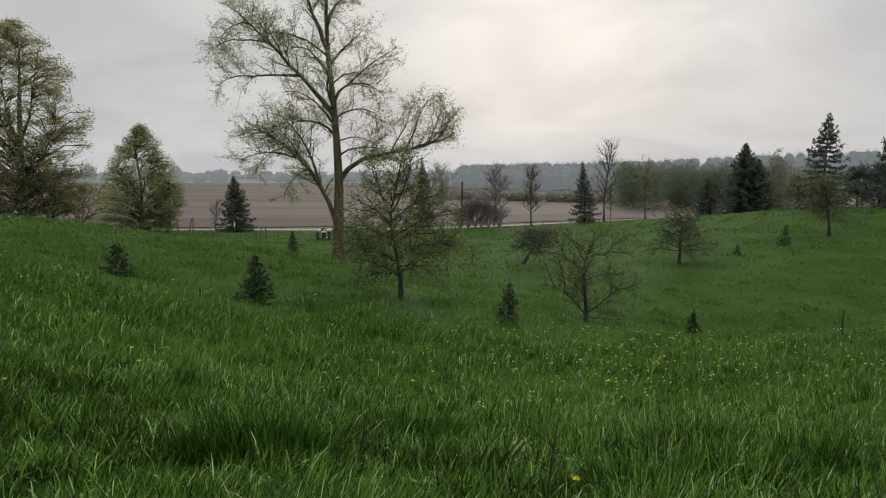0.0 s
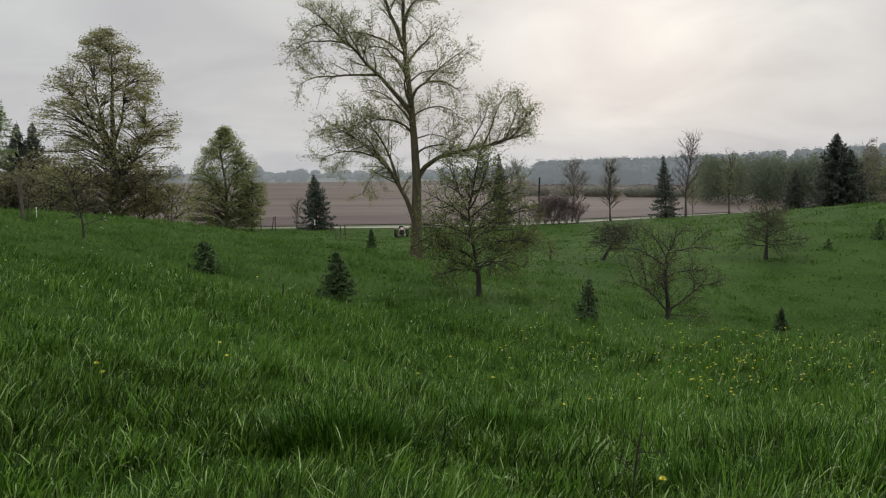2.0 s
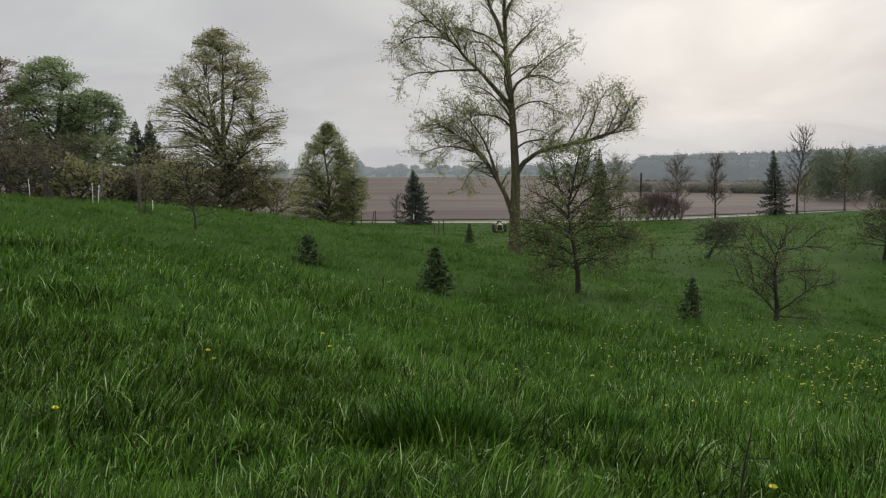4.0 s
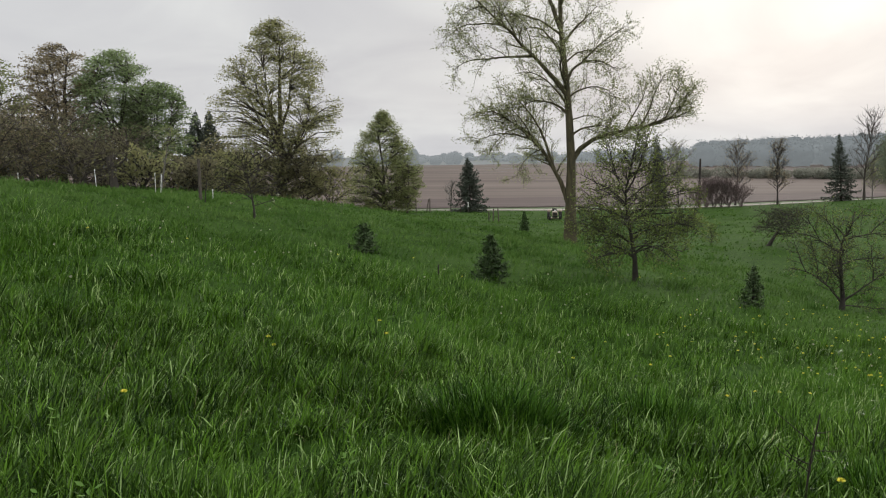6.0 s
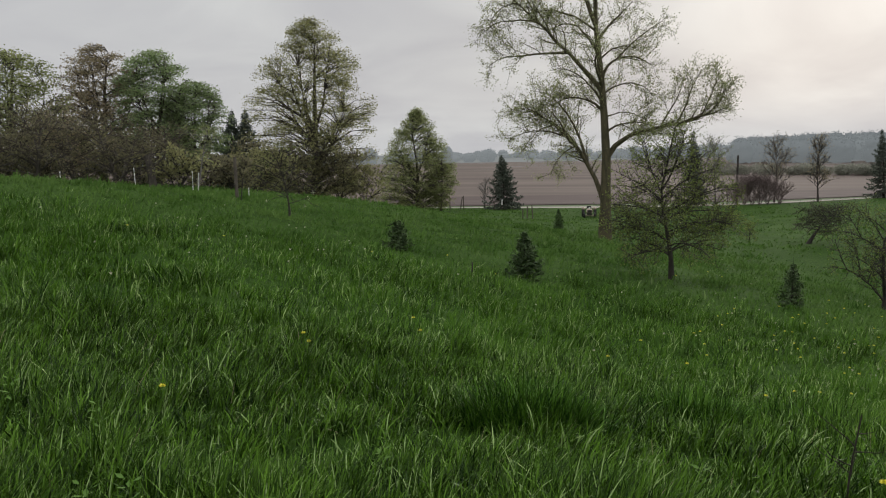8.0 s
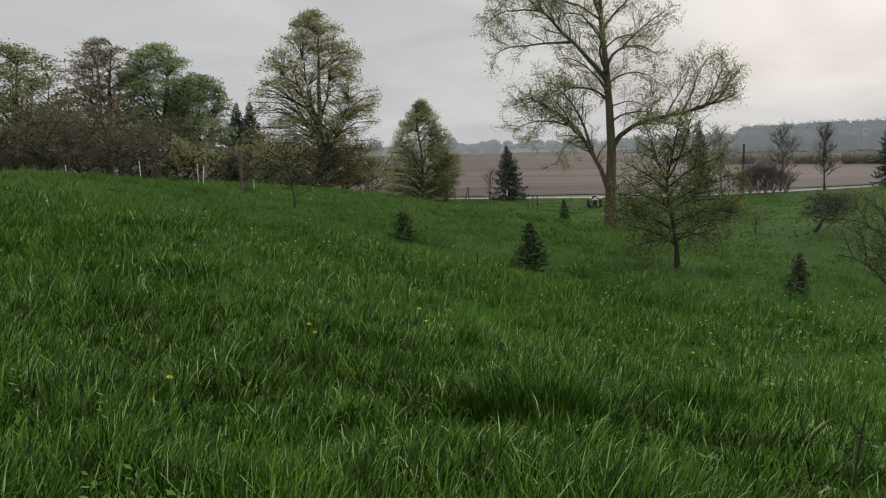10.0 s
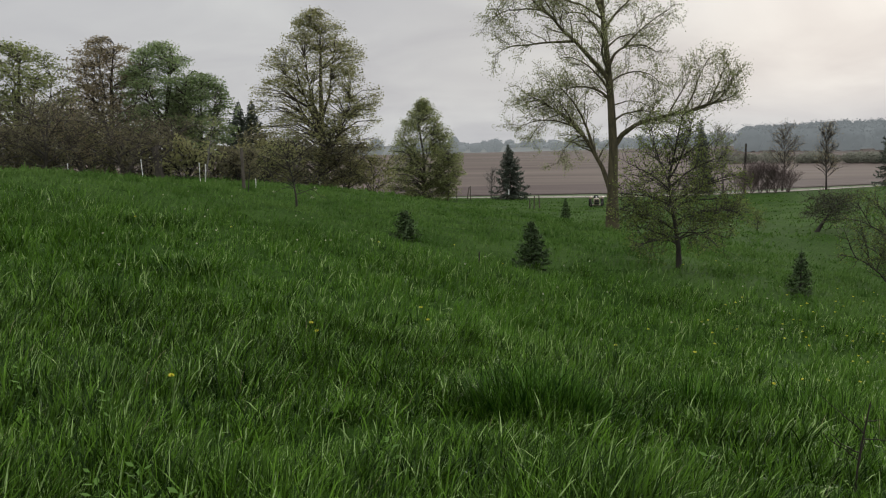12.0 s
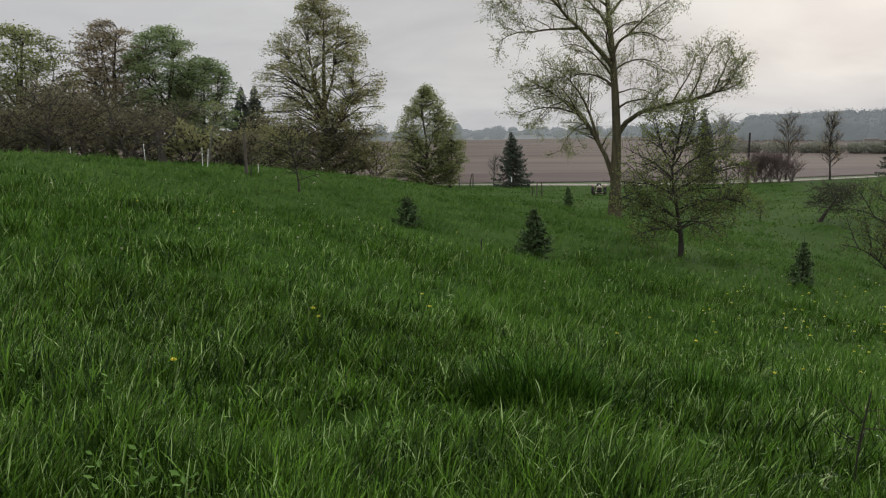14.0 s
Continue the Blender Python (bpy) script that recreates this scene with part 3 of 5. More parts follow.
def poplar():
    """The tall tree in the hollow, with a low fork, a long sweeping limb and fresh small leaves."""
    sp = {**BASIC, "branches": 3.7, "branch_len": 1.5, "spread": 52, "twigs": 7.2, "twig_len": 0.60, "twig_lift": 0.02, "twig_r": 0.0088, "leaves": 16, "cloud": 0.10, "layer": 1.0, "leaf": 0.074,
          "lift": 0.25, "wob": 0.17, "bare": 0.25, "hang": 0.35, "level": 0.0, "keep": 0.85}
    tree = thing("poplar_tree", at(-3.9, 44), "tall poplar with sparse fresh leaves, forked low in the hollow", "tree")
    stem = ((0, 0, -0.15), (0, 0, 1.7), (0.02, 0, 4.3), (-0.12, 0.05, 6.6), (-0.3, 0.1, 8.6), (-0.58, 0.1, 11), (-0.66, 0.0, 13), (-0.62, -0.1, 15), (-0.6, -0.1, 17.2))
    table = [(1.7, 178, (70, 52, 18), 7.4, 0.15), (4.3, -4, (58, 10, 70), 7.5, 0.14), (7.8, 182, (44, 42, 38), 8.0, 0.13), (8.4, 5, (66, 8, -42), 3.5, 0.085), (9.6, 175, (62, 40, -30), 3.6, 0.08),
             (11.2, 184, (70, 68, 72), 6.0, 0.12), (6.6, 172, (60, 8, -32), 3.3, 0.08), (7.1, 190, (62, 42, -8), 3.6, 0.07), (5.6, 8, (48, 0, -18), 3.0, 0.06), (10.4, -8, (52, 48, 40), 2.6, 0.07),
             (6.0, 95, (50, 32, 15), 4.5, 0.09), (8.0, 262, (48, 35, 20), 4.2, 0.08), (12.3, 80, (55, 40, 30), 3.4, 0.06), (12.8, 10, (58, 50, 40), 2.6, 0.06), (13.6, 200, (60, 55, 45), 3.0, 0.05),
             (4.6, -2, (40, 22, -10), 2.6, 0.05), (10.9, 176, (40, 20, -10), 4.2, 0.06),
             (7.6, -3, (40, 0, -48), 3.0, 0.05), (9.4, 8, (50, 10, -40), 2.6, 0.05), (6.4, 6, (30, -5, -35), 2.4, 0.04)]
    forks = [(0, 0.33, 172, (72, 66, 25), 5.4, 0.09), (1, 0.6, 2, (24, 16, 42), 2.6, 0.06), (2, 0.34, 180, (4, -4, -24), 4.6, 0.07), (3, 0.4, -5, (48, 42, 30), 2.8, 0.05), (0, 0.6, 196, (20, -5, -30), 3.2, 0.05),
             (1, 0.45, 25, (55, 60, 65), 2.6, 0.05), (1, 0.56, 0, (60, 68, 60), 3.0, 0.05), (1, 0.72, -8, (58, 66, 58), 2.3, 0.04), (1, 0.84, 12, (50, 56, 50), 1.5, 0.03), (2, 0.6, 160, (60, 55, 40), 2.6, 0.05),
             (0, 0.72, 168, (-12, -40, -66), 2.4, 0.03), (0, 0.5, 188, (-20, -50, -72), 2.1, 0.03), (2, 0.62, 186, (10, -6, -40), 3.4, 0.05), (2, 0.5, 175, (70, 60, 50), 2.6, 0.045), (2, 0.8, 184, (0, -40, -70), 2.2, 0.03), (0, 0.45, 180, (60, 40, 10), 3.6, 0.06), (0, 0.4, 172, (50, 46, 22), 3.2, 0.05), (0, 0.58, 164, (62, 50, 20), 2.8, 0.045), (0, 0.8, 186, (40, 10, -20), 2.2, 0.035)]
    limbed_tree(tree, 11, stem, 0.28, table, forks, sp, BARK_POPLAR, LEAF_POPLAR, "sparse pale green spring leaves", ((-4, None, {"branches": 3.0}), (3, 6, {"branches": 0.8, "branch_len": 0.9})))


poplar()

TALL = ((0, 0.15, 0.3, 0.45, 0.6, 0.75, 0.86, 0.95, 1.0, 1.05), (0.84, 0.95, 1.0, 1.02, 0.95, 0.76, 0.48, 0.27, 0.13, 0.0))
OVATE = ((0, 0.12, 0.25, 0.45, 0.65, 0.8, 0.92, 1.0, 1.05), (0.75, 0.95, 1.0, 0.95, 0.74, 0.5, 0.28, 0.1, 0.0))
ROUND = ((0, 0.2, 0.4, 0.6, 0.8, 0.92, 1.0, 1.05), (0.4, 0.7, 1.0, 1.0, 0.82, 0.55, 0.2, 0.0))
layered_tree("maple_tree", at(-24.1, 62), "tall rounded maple in olive spring leaf", "tree", 21, 13.6, 10.0, TALL, BARK, LEAF_MAPLE, "layered olive-green leaves", 0.32, 9, 0.16, 0.03, 560, 0.74, 108, 0.135, thick=0.48)
layered_tree("maple_tree", at(-17.0, 80), "small upright maple with yellow-green young leaves", "tree", 22, 10.0, 8.2, OVATE, BARK, LEAF_LIME, "yellow-green leaves", 0.18, 6, 0.12, 0.03, 560, 0.60, 76, 0.145, thick=0.7)
layered_tree("maple_tree", at(-15.35, 79), "low bushy young maple with lime leaves", "tree", 23, 5.4, 3.6, ROUND, BARK, LEAF_LIME, "lime-green leaves", 0.09, 4, 0.2, 0.1, 110, 0.55, 60, 0.14, thick=0.28)
layered_tree("maple_tree", at(-37.7, 58), "maple with rust-tinged thin spring foliage", "tree", 24, 9.1, 6.6, ROUND, BARK, LEAF_RUST, "rust-tinged leaves", 0.22, 8, 0.16, 0.12, 330, 0.7, 85, 0.135, thick=0.34, steep=1.12)
layered_tree("maple_tree", at(-34.3, 57), "spreading maple in fresh green leaf", "tree", 25, 9.0, 6.4, ROUND, BARK, LEAF_GREEN, "fresh green leaves", 0.2, 7, 0.24, 0.26, 260, 0.8, 120, 0.135, thick=0.34)
layered_tree("maple_tree", at(-32.2, 58), "spreading maple with light green leaf layers", "tree", 26, 7.3, 5.6, ROUND, BARK, LEAF_GREEN, "light green leaves", 0.16, 6, 0.26, 0.3, 190, 0.75, 115, 0.135, lean=0.06, thick=0.3)
layered_tree("maple_tree", at(-42.8, 56), "wide maple with pale green leaf layers", "tree", 27, 8.2, 8.2, ROUND, BARK, LEAF_LIME, "pale green leaves", 0.24, 7, 0.2, 0.15, 240, 0.85, 95, 0.15, thick=0.4)
layered_tree("maple_tree", at(-48.5, 54), "broad maple beside the thicket", "tree", 28, 8.0, 8.0, ROUND, BARK, LEAF_MAPLE, "olive leaves", 0.22, 5, 0.2, 0.15, 180, 0.9, 100, 0.15)

# spruces
spruce("spruce_tree", at(-29.7, 74), "dark narrow spruce beside its twin", 31, 7.3, 4.4, NEEDLE_HAZED)
spruce("spruce_tree", at(-28.8, 75), "dark narrow spruce beside its twin", 32, 7.6, 4.6, NEEDLE_HAZED)
spruce("spruce_tree", at(-10.9, 98), "dark full spruce by the gravel road", 33, 6.6, 5.0, NEEDLE_HAZED)
spruce("spruce_tree", at(2.0, 110), "tall dark spruce behind the small tree", 34, 9.6, 3.8, NEEDLE_HAZED)
spruce("spruce_tree", at(13.25, 116), "slim dark spruce by the gravel road", 35, 8.6, 4.2, NEEDLE_HAZED, dense=0.7)
spruce("spruce_tree", at(21.3, 128), "small dark spruce by the road", 36, 6.1, 4.6, NEEDLE_HAZED)
spruce("spruce_tree", at(23.7, 124), "broad dark spruce in a roadside clump", 37, 10.4, 8.2, NEEDLE_HAZED, dense=1.0)
spruce("spruce_tree", at(24.4, 126), "dark spruce in a roadside clump", 38, 8.3, 7.4, NEEDLE_HAZED, dense=1.0)
spruce("spruce_tree", at(28.3, 95), "large old spruce with open drooping boughs", 39, 10.1, 7.0, NEEDLE_HAZED, dense=0.8, whorl=0.62)
spruce("spruce_tree", at(32.2, 92), "large dark spruce on the rise", 40, 8.2, 6.0, NEEDLE_HAZED, dense=0.75, whorl=0.5)
spruce("spruce_sapling", at(-18.45, 25.4), "little dark bushy spruce in the grass", 41, 0.98, 0.95, NEEDLE_SAP, 0.62, "spruce", group="spruce saplings", whorl=0.10, perk=22, taper=0.55, lead_up=0.34)
spruce("spruce_sapling", at(8.25, 25), "young dark spruce with a long leading shoot", 42, 1.35, 0.86, NEEDLE_SAP, 0.62, "spruce", group="spruce saplings", whorl=0.12, perk=32, taper=0.75, lead_up=0.16)
spruce("spruce_sapling", at(20.85, 29), "small dark spruce with upright shoots", 43, 1.08, 0.72, NEEDLE_SAP, 0.62, "spruce", group="spruce saplings", whorl=0.11, perk=55, taper=0.5, lead_up=0.14)
spruce("spruce_sapling", at(-7.1, 57), "narrow young spruce beyond the slope", 44, 1.55, 0.9, NEEDLE_YOUNG, 1.3, "spruce", group="spruce saplings", whorl=0.13)
spruce("spruce_sapling", at(26.25, 66), "stubby young spruce on the rise", 45, 1.5, 1.2, NEEDLE_YOUNG, 0.55, "spruce", group="spruce saplings", whorl=0.14)
spruce("spruce_sapling", at(23.4, 62), "tiny spruce seedling on the rise", 46, 0.8, 0.8, NEEDLE_YOUNG, 0.8, "spruce", group="spruce saplings", whorl=0.11)
spruce("spruce_sapling", at(-9.45, 23), "bushy dark spruce sapling in long grass", 47, 1.4, 1.0, NEEDLE_SAP, 0.62, "spruce", group="spruce saplings", whorl=0.10, perk=22, taper=0.6, lead_up=0.2)

# small trees of the hollow
APPLE = dict(branches=4.2, branch_len=1.1, spread=58, up=0.05, flat=0.6, lift=0.05, twigs=7.5, twig_len=0.42, twig_r=0.006, leaves=5, cloud=0.07, layer=0.8, leaf=0.075, bare=0.15, wob=0.2, level=0.6)


def crab_apple():
    """The young crab apple in the hollow: a leaning trunk, level tangled boughs and upright leaders."""
    sp = {**BASIC, **APPLE, "branches": 9.0, "branch_len": 0.95, "twigs": 8.0, "twig_len": 0.34, "twig_r": 0.0068, "leaves": 5, "leaf": 0.064, "cloud": 0.06, "up": 0.15, "spread": 62, "wob": 0.22, "bare": 0.12}
    tree = thing("crab_apple_tree", at(0.6, 26.8), "wide thin-leaved crab apple with tangled level branches", "tree")
    stem = ((0, 0, -0.12), (-0.03, 0, 0.7), (-0.16, 0, 1.5), (-0.3, 0.02, 2.2), (-0.36, 0.02, 2.9), (-0.2, 0.0, 3.7), (-0.05, 0, 4.5), (0.0, 0, 4.85))
    table = [(0.75, 184, (30, -12, -34), 1.6, 0.028), (0.9, 6, (28, 4, -20), 1.7, 0.028), (1.25, 176, (30, 12, -14), 1.9, 0.034), (1.35, -6, (38, 14, 6), 2.2, 0.034), (1.6, 95, (32, 15, 0), 1.8, 0.03),
             (1.65, 268, (32, 12, -6), 1.9, 0.03), (2.0, 182, (30, 10, 12), 1.8, 0.036), (2.1, 2, (34, 18, 10), 2.3, 0.038), (2.3, 60, (40, 24, 10), 1.8, 0.03), (2.35, 238, (42, 22, 6), 1.8, 0.03),
             (2.5, 172, (48, 32, 24), 1.6, 0.032), (2.6, -8, (46, 30, 14), 2.0, 0.034), (2.75, 150, (66, 64, 70), 1.9, 0.03), (2.85, 10, (62, 66, 72), 1.9, 0.03), (3.1, 190, (50, 38, 28), 1.1, 0.024),
             (3.3, 4, (46, 34, 22), 1.2, 0.024), (3.5, 100, (50, 45, 40), 0.9, 0.02), (3.7, 280, (52, 45, 40), 0.9, 0.02), (1.0, 215, (18, -10, -30), 1.5, 0.024), (1.1, 320, (22, -2, -24), 1.6, 0.024),
             (0.8, 170, (36, 18, 10), 1.7, 0.026), (0.95, 12, (36, 22, 14), 1.9, 0.028), (1.2, 195, (38, 22, 16), 1.9, 0.028), (1.5, -14, (34, 8, -16), 2.1, 0.028), (1.75, 168, (34, 2, -22), 1.9, 0.028), (1.9, 14, (30, 4, -24), 2.2, 0.028)]
    forks = [(2, 0.5, 200, (30, 20, 0), 1.1, 0.02), (3, 0.5, 20, (10, -10, -20), 1.2, 0.02), (7, 0.5, -25, (30, 20, 10), 1.1, 0.02), (6, 0.5, 160, (50, 40, 30), 1.0, 0.02), (12, 0.4, 170, (75, 78, 80), 1.2, 0.018),
             (13, 0.4, -10, (70, 74, 80), 1.3, 0.018), (11, 0.5, 15, (60, 55, 50), 1.0, 0.018)]
    limbed_tree(tree, 51, stem, 0.075, table, forks, sp, BARK_DARK, LEAF_APPLE, "scattered small yellow-green leaves", ((-4, None, {"branch_len": 0.5}),))


def bare_apple():
    """The low-forked apple tree with rising, crooked, nearly bare limbs."""
    sp = {**BASIC, **APPLE, "branches": 8.5, "branch_len": 0.8, "twigs": 7.0, "twig_len": 0.36, "twig_r": 0.007, "leaves": 3, "keep": 0.75, "leaf": 0.07, "up": 0.35, "spread": 55, "wob": 0.24}
    tree = thing("apple_tree", at(13.62, 35), "nearly bare apple tree with rising tangled branches", "tree")
    stem = ((0, 0, -0.12), (0.02, 0, 0.4), (-0.06, 0, 1.2), (-0.14, 0.02, 2.1), (-0.1, 0, 2.75), (0.16, 0.04, 3.15), (0.3, 0.05, 3.9))
    table = [(0.25, 178, (58, 36, 2), 2.5, 0.042), (0.35, 2, (44, 40, 66), 2.3, 0.042), (0.2, -12, (6, -6, 14), 1.6, 0.026), (1.2, 188, (45, 36, 30), 1.5, 0.03), (1.8, 14, (26, 8, -12), 1.8, 0.034),
             (2.2, 172, (44, 26, 10), 1.9, 0.036), (2.6, 196, (60, 50, 40), 1.4, 0.03), (2.75, -6, (24, 6, -14), 2.0, 0.036), (3.0, 24, (60, 50, 40), 1.3, 0.026), (0.5, 250, (54, 44, 40), 2.4, 0.04),
             (0.5, 80, (54, 42, 36), 2.4, 0.04), (1.7, 95, (40, 26, 15), 1.7, 0.03), (2.0, 265, (40, 26, 12), 1.7, 0.03), (2.9, 150, (50, 40, 26), 1.5, 0.028)]
    forks = [(0, 0.55, 170, (84, 78, 80), 1.7, 0.026), (0, 0.75, 186, (62, 66, 74), 1.3, 0.022), (0, 0.4, 10, (75, 80, 78), 1.4, 0.022), (1, 0.6, 170, (84, 86, 84), 1.4, 0.022), (1, 0.72, 4, (20, 10, 30), 1.1, 0.02),
             (7, 0.5, 20, (50, 40, 30), 1.1, 0.02), (5, 0.5, 190, (60, 55, 50), 1.1, 0.02), (4, 0.5, -30, (-30, -50, -40), 0.9, 0.016)]
    limbed_tree(tree, 53, stem, 0.095, table, forks, sp, BARK_DARK, LEAF_APPLE, "few small buds and leaves", ((-3, None, {"branch_len": 0.6}),))


crab_apple()
bare_apple()
broad_tree("apple_tree", at(9.06, 58), "leaning old apple tree with a flat crown", "tree", 52, 3.0, 4.6, {**APPLE, "leaves": 2, "twigs": 7, "leaf": 0.08, "twig_r": 0.011, "branches": 5.5, "wob": 0.28}, BARK_DARK, LEAF_OLD, "thin dull leaves", 0.13, 24, 0.38, (-14, 36), None,
           (0.42, 0.1))
broad_tree("apple_tree", at(19.7, 58), "rounded old apple tree with dull thin leaves", "tree", 54, 3.5, 4.9, {**APPLE, "leaves": 5, "twigs": 6.5, "leaf": 0.08, "lift": -0.2, "twig_r": 0.010, "wob": 0.26}, BARK_DARK, LEAF_OLD, "dull olive leaves", 0.12, 30, 0.26, (-10, 58), lambda h: 1.05 - 0.5 * h)
broad_tree("apple_tree", at(28.8, 70), "wide apple tree in thin leaf on the rise", "tree", 55, 4.6, 4.0, {**APPLE, "leaves": 6, "twigs": 6.5, "leaf": 0.09, "twig_r": 0.01}, BARK_DARK, LEAF_OLD, "thin olive leaves", 0.12, 30, 0.24, (10, 66))
broad_tree("shrub", at(5.47, 58), "small upright shrub in the hollow", "shrub", 56, 1.5, 1.2, {**APPLE, "branch_len": 0.4, "twig_len": 0.25, "leaves": 5}, BARK_DARK, LEAF_APPLE, "dull green leaves", 0.03, 18, 0.1, (40, 75), None, (0, 0), 3, 0.3)
broad_tree("young_tree", at(-25.9, 30), "thin young apple tree, nearly bare", "tree", 57, 2.6, 2.6, {**APPLE, "branches": 3.2, "branch_len": 0.8, "twigs": 5, "twig_len": 0.3, "twig_r": 0.008, "leaves": 3, "leaf": 0.06}, BARK_DARK,
           LEAF_APPLE, "few tiny leaves", 0.045, 14, 0.25, (8, 60))
broad_tree("young_tree", at(-32.0, 44), "slender pale young tree by the fence", "tree", 58, 3.6, 2.0, {**APPLE, "branches": 2.2, "branch_len": 0.6, "leaves": 6, "leaf": 0.09}, BARK_PALE, LEAF_LIME, "pale leaves", 0.06, 10, 0.35, (30, 65), None,
           (0.22, 0))

def blossoms():
    """A few white flower clusters left on the young apple tree's outer twigs."""
    gen = np.random.default_rng(77)
    tree = next(o for o in scene.objects if o.name.startswith("young_tree"))
    for x, z in ((0.75, 0.75), (0.62, 0.45), (-0.55, 1.25), (-0.9, 0.6), (0.95, 0.95)):
        c = np.array((x, 0.0, z)) + gen.normal(0, 0.03, (14, 3))
        part("blossom", mesh_of("blossom", *leaf_quads(c, gen.normal(0, 1, (14, 3)), gen.normal(0, 1, (14, 3)), gen.uniform(0.03, 0.05, 14), 0.8), mat=FLUFF), tree, "small white blossom cluster")
        st = Stock()
        st.tube([Vector((x * 0.25, 0, z * 0.8 + 0.35)), Vector((x * 0.7, 0.02, z + 0.12)), Vector((x, 0, z))], 0.009, 0.005, 4)
        part("twig", st.mesh("twig", BARK_DARK), tree)


blossoms()

# bare roadside trees
BARE = dict(branches=3.0, branch_len=1.4, spread=36, up=0.35, flat=1.0, lift=0.3, twigs=4, twig_len=0.7, twig_r=0.014, leaves=1, keep=1.0, cloud=0.2, leaf=0.16, bare=0.15, wob=0.12)
for az, d, h, w, seed, bark, leafmat, words, n in (
        (3.35, 111, 8.4, 4.2, 61, BARK_PALE, LEAF_APPLE, "thin bare tree by the gravel road", 2), (6.95, 112, 8.2, 4.0, 62, BARK, LEAF_RUST, "slender bare tree behind red shrubs", 2),
        (9.55, 112, 8.1, 2.7, 63, BARK_DARK, LEAF_RUST, "narrow dark tree full of fine twigs", 3), (14.55, 116, 11.0, 4.4, 64, BARK, LEAF_APPLE, "tall bare forked tree by the road", 0),
        (15.0, 119, 5.2, 2.4, 65, BARK_PALE, LEAF_LIME, "small leafing tree by the road", 5), (17.3, 122, 8.6, 3.2, 66, BARK, LEAF_LIME, "thin tree with pale new leaf by the road", 4),
        (-12.3, 99, 3.6, 1.8, 67, BARK_PALE, LEAF_APPLE, "thin dead-looking sapling by the road", 0), (26.9, 128, 5.5, 4.5, 69, BARK, LEAF_LIME, "pale leafing bush behind the road", 8)):
    broad_tree("bare_tree", at(az, d), words, "tree", seed, h, w, {**BARE, "leaves": n, "keep": 0.5}, bark, leafmat, "sparse new leaves", 0.010 * h + 0.03, 40 if w == 2.7 else 24, 0.2, (55, 78), lambda t: 0.8 * (1.05 - 0.55 * t))
layered_tree("pale_tree", at(25.6, 131), "pale green leafing tree behind the spruces", "tree", 68, 10.4, 7.4, OVATE, BARK_PALE, LEAF_THORN, "grey-olive leaves", 0.2, 5, 0.2, 0.06, 110, 1.0, 70, 0.2, thick=0.4)

# red-twigged willow scrub by the road
for az, h, w, seed in ((4.6, 2.6, 3.2, 71), (5.1, 3.3, 3.2, 72), (5.6, 3.7, 3.4, 73), (6.1, 3.6, 3.2, 74), (6.6, 3.3, 3.2, 75), (7.3, 2.5, 2.8, 76)):
    broad_tree("willow_shrub", at(az, 109), "dense leafless reddish willow shrub", "shrub", seed, h, w, {**BARE, "branches": 2.6, "branch_len": 0.9, "twigs": 7, "twig_len": 0.55, "twig_r": 0.012, "leaves": 0}, BARK_RED, LEAF_RUST, "", 0.032,
               42, 0.03, (48, 80), None, (0, 0), 9, 0.45, "willow scrub")

# the thicket along the fence on the crest
SCRUB = dict(branches=2.5, branch_len=1.1, spread=60, up=0.0, flat=0.7, lift=-0.1, twigs=5, twig_len=0.5, twig_r=0.012, leaves=6, cloud=0.14, layer=0.7, leaf=0.12, bare=0.1, wob=0.24)
for k, (az, d, h, w) in enumerate(((-47.5, 46, 4.2, 5.5), (-44.5, 47, 4.0, 5.2), (-41.8, 46, 4.3, 5.5), (-39.2, 48, 4.2, 5.2), (-36.9, 47, 4.0, 4.8), (-34.6, 50, 3.8, 4.4), (-46, 53, 4.6, 5.5), (-40.4, 54, 4.6, 5.5))):
    broad_tree("hawthorn_tree", at(az, d), "dark tangled old thorn tree in the thicket", "tree", 80 + k, h, w, SCRUB, BARK, (LEAF_RUST, LEAF_THORN, LEAF_THORN)[k % 3], "dull sparse leaves", 0.16, 22, 0.12, (8, 55), None,
               (0.1 * (-1) ** k, 0), 2, 0.35, "thicket along the fence")
for k, (az, d, h, w) in enumerate(((-47.5, 50, 3.0, 5.0), (-45.2, 51, 2.8, 5.0), (-43.2, 50, 3.0, 5.0), (-41, 51, 2.9, 5.0), (-39, 52, 3.1, 5.0), (-37.2, 51, 2.9, 4.8), (-35.4, 53, 2.8, 4.8), (-33.2, 47, 1.9, 4.2), (-31.2, 52, 1.8, 4.5), (-29.6, 50, 1.8, 4.2), (-27.9, 54, 2.7, 4.4), (-26.2, 57, 3.4, 4.4), (-22.4, 60, 3.8, 4.6), (-20.7, 62, 3.2, 3.8), (-28.2, 68, 4.6, 3.6), (-26.6, 68, 4.2, 3.4))):
    broad_tree("bramble_bush", at(az, d), "grey-olive tangled bush along the field edge", "shrub", 95 + k, h, w, {**SCRUB, "branch_len": 0.8, "twigs": 2.4, "leaves": 6, "leaf": 0.19}, BARK_DARK, (LEAF_THORN, LEAF_MAPLE, LEAF_THORN)[k % 3], "dull olive leaves", 0.06, 24, 0.05,
               (25, 70), None, (0, 0), 4, 0.4, "bushes along the field edge")
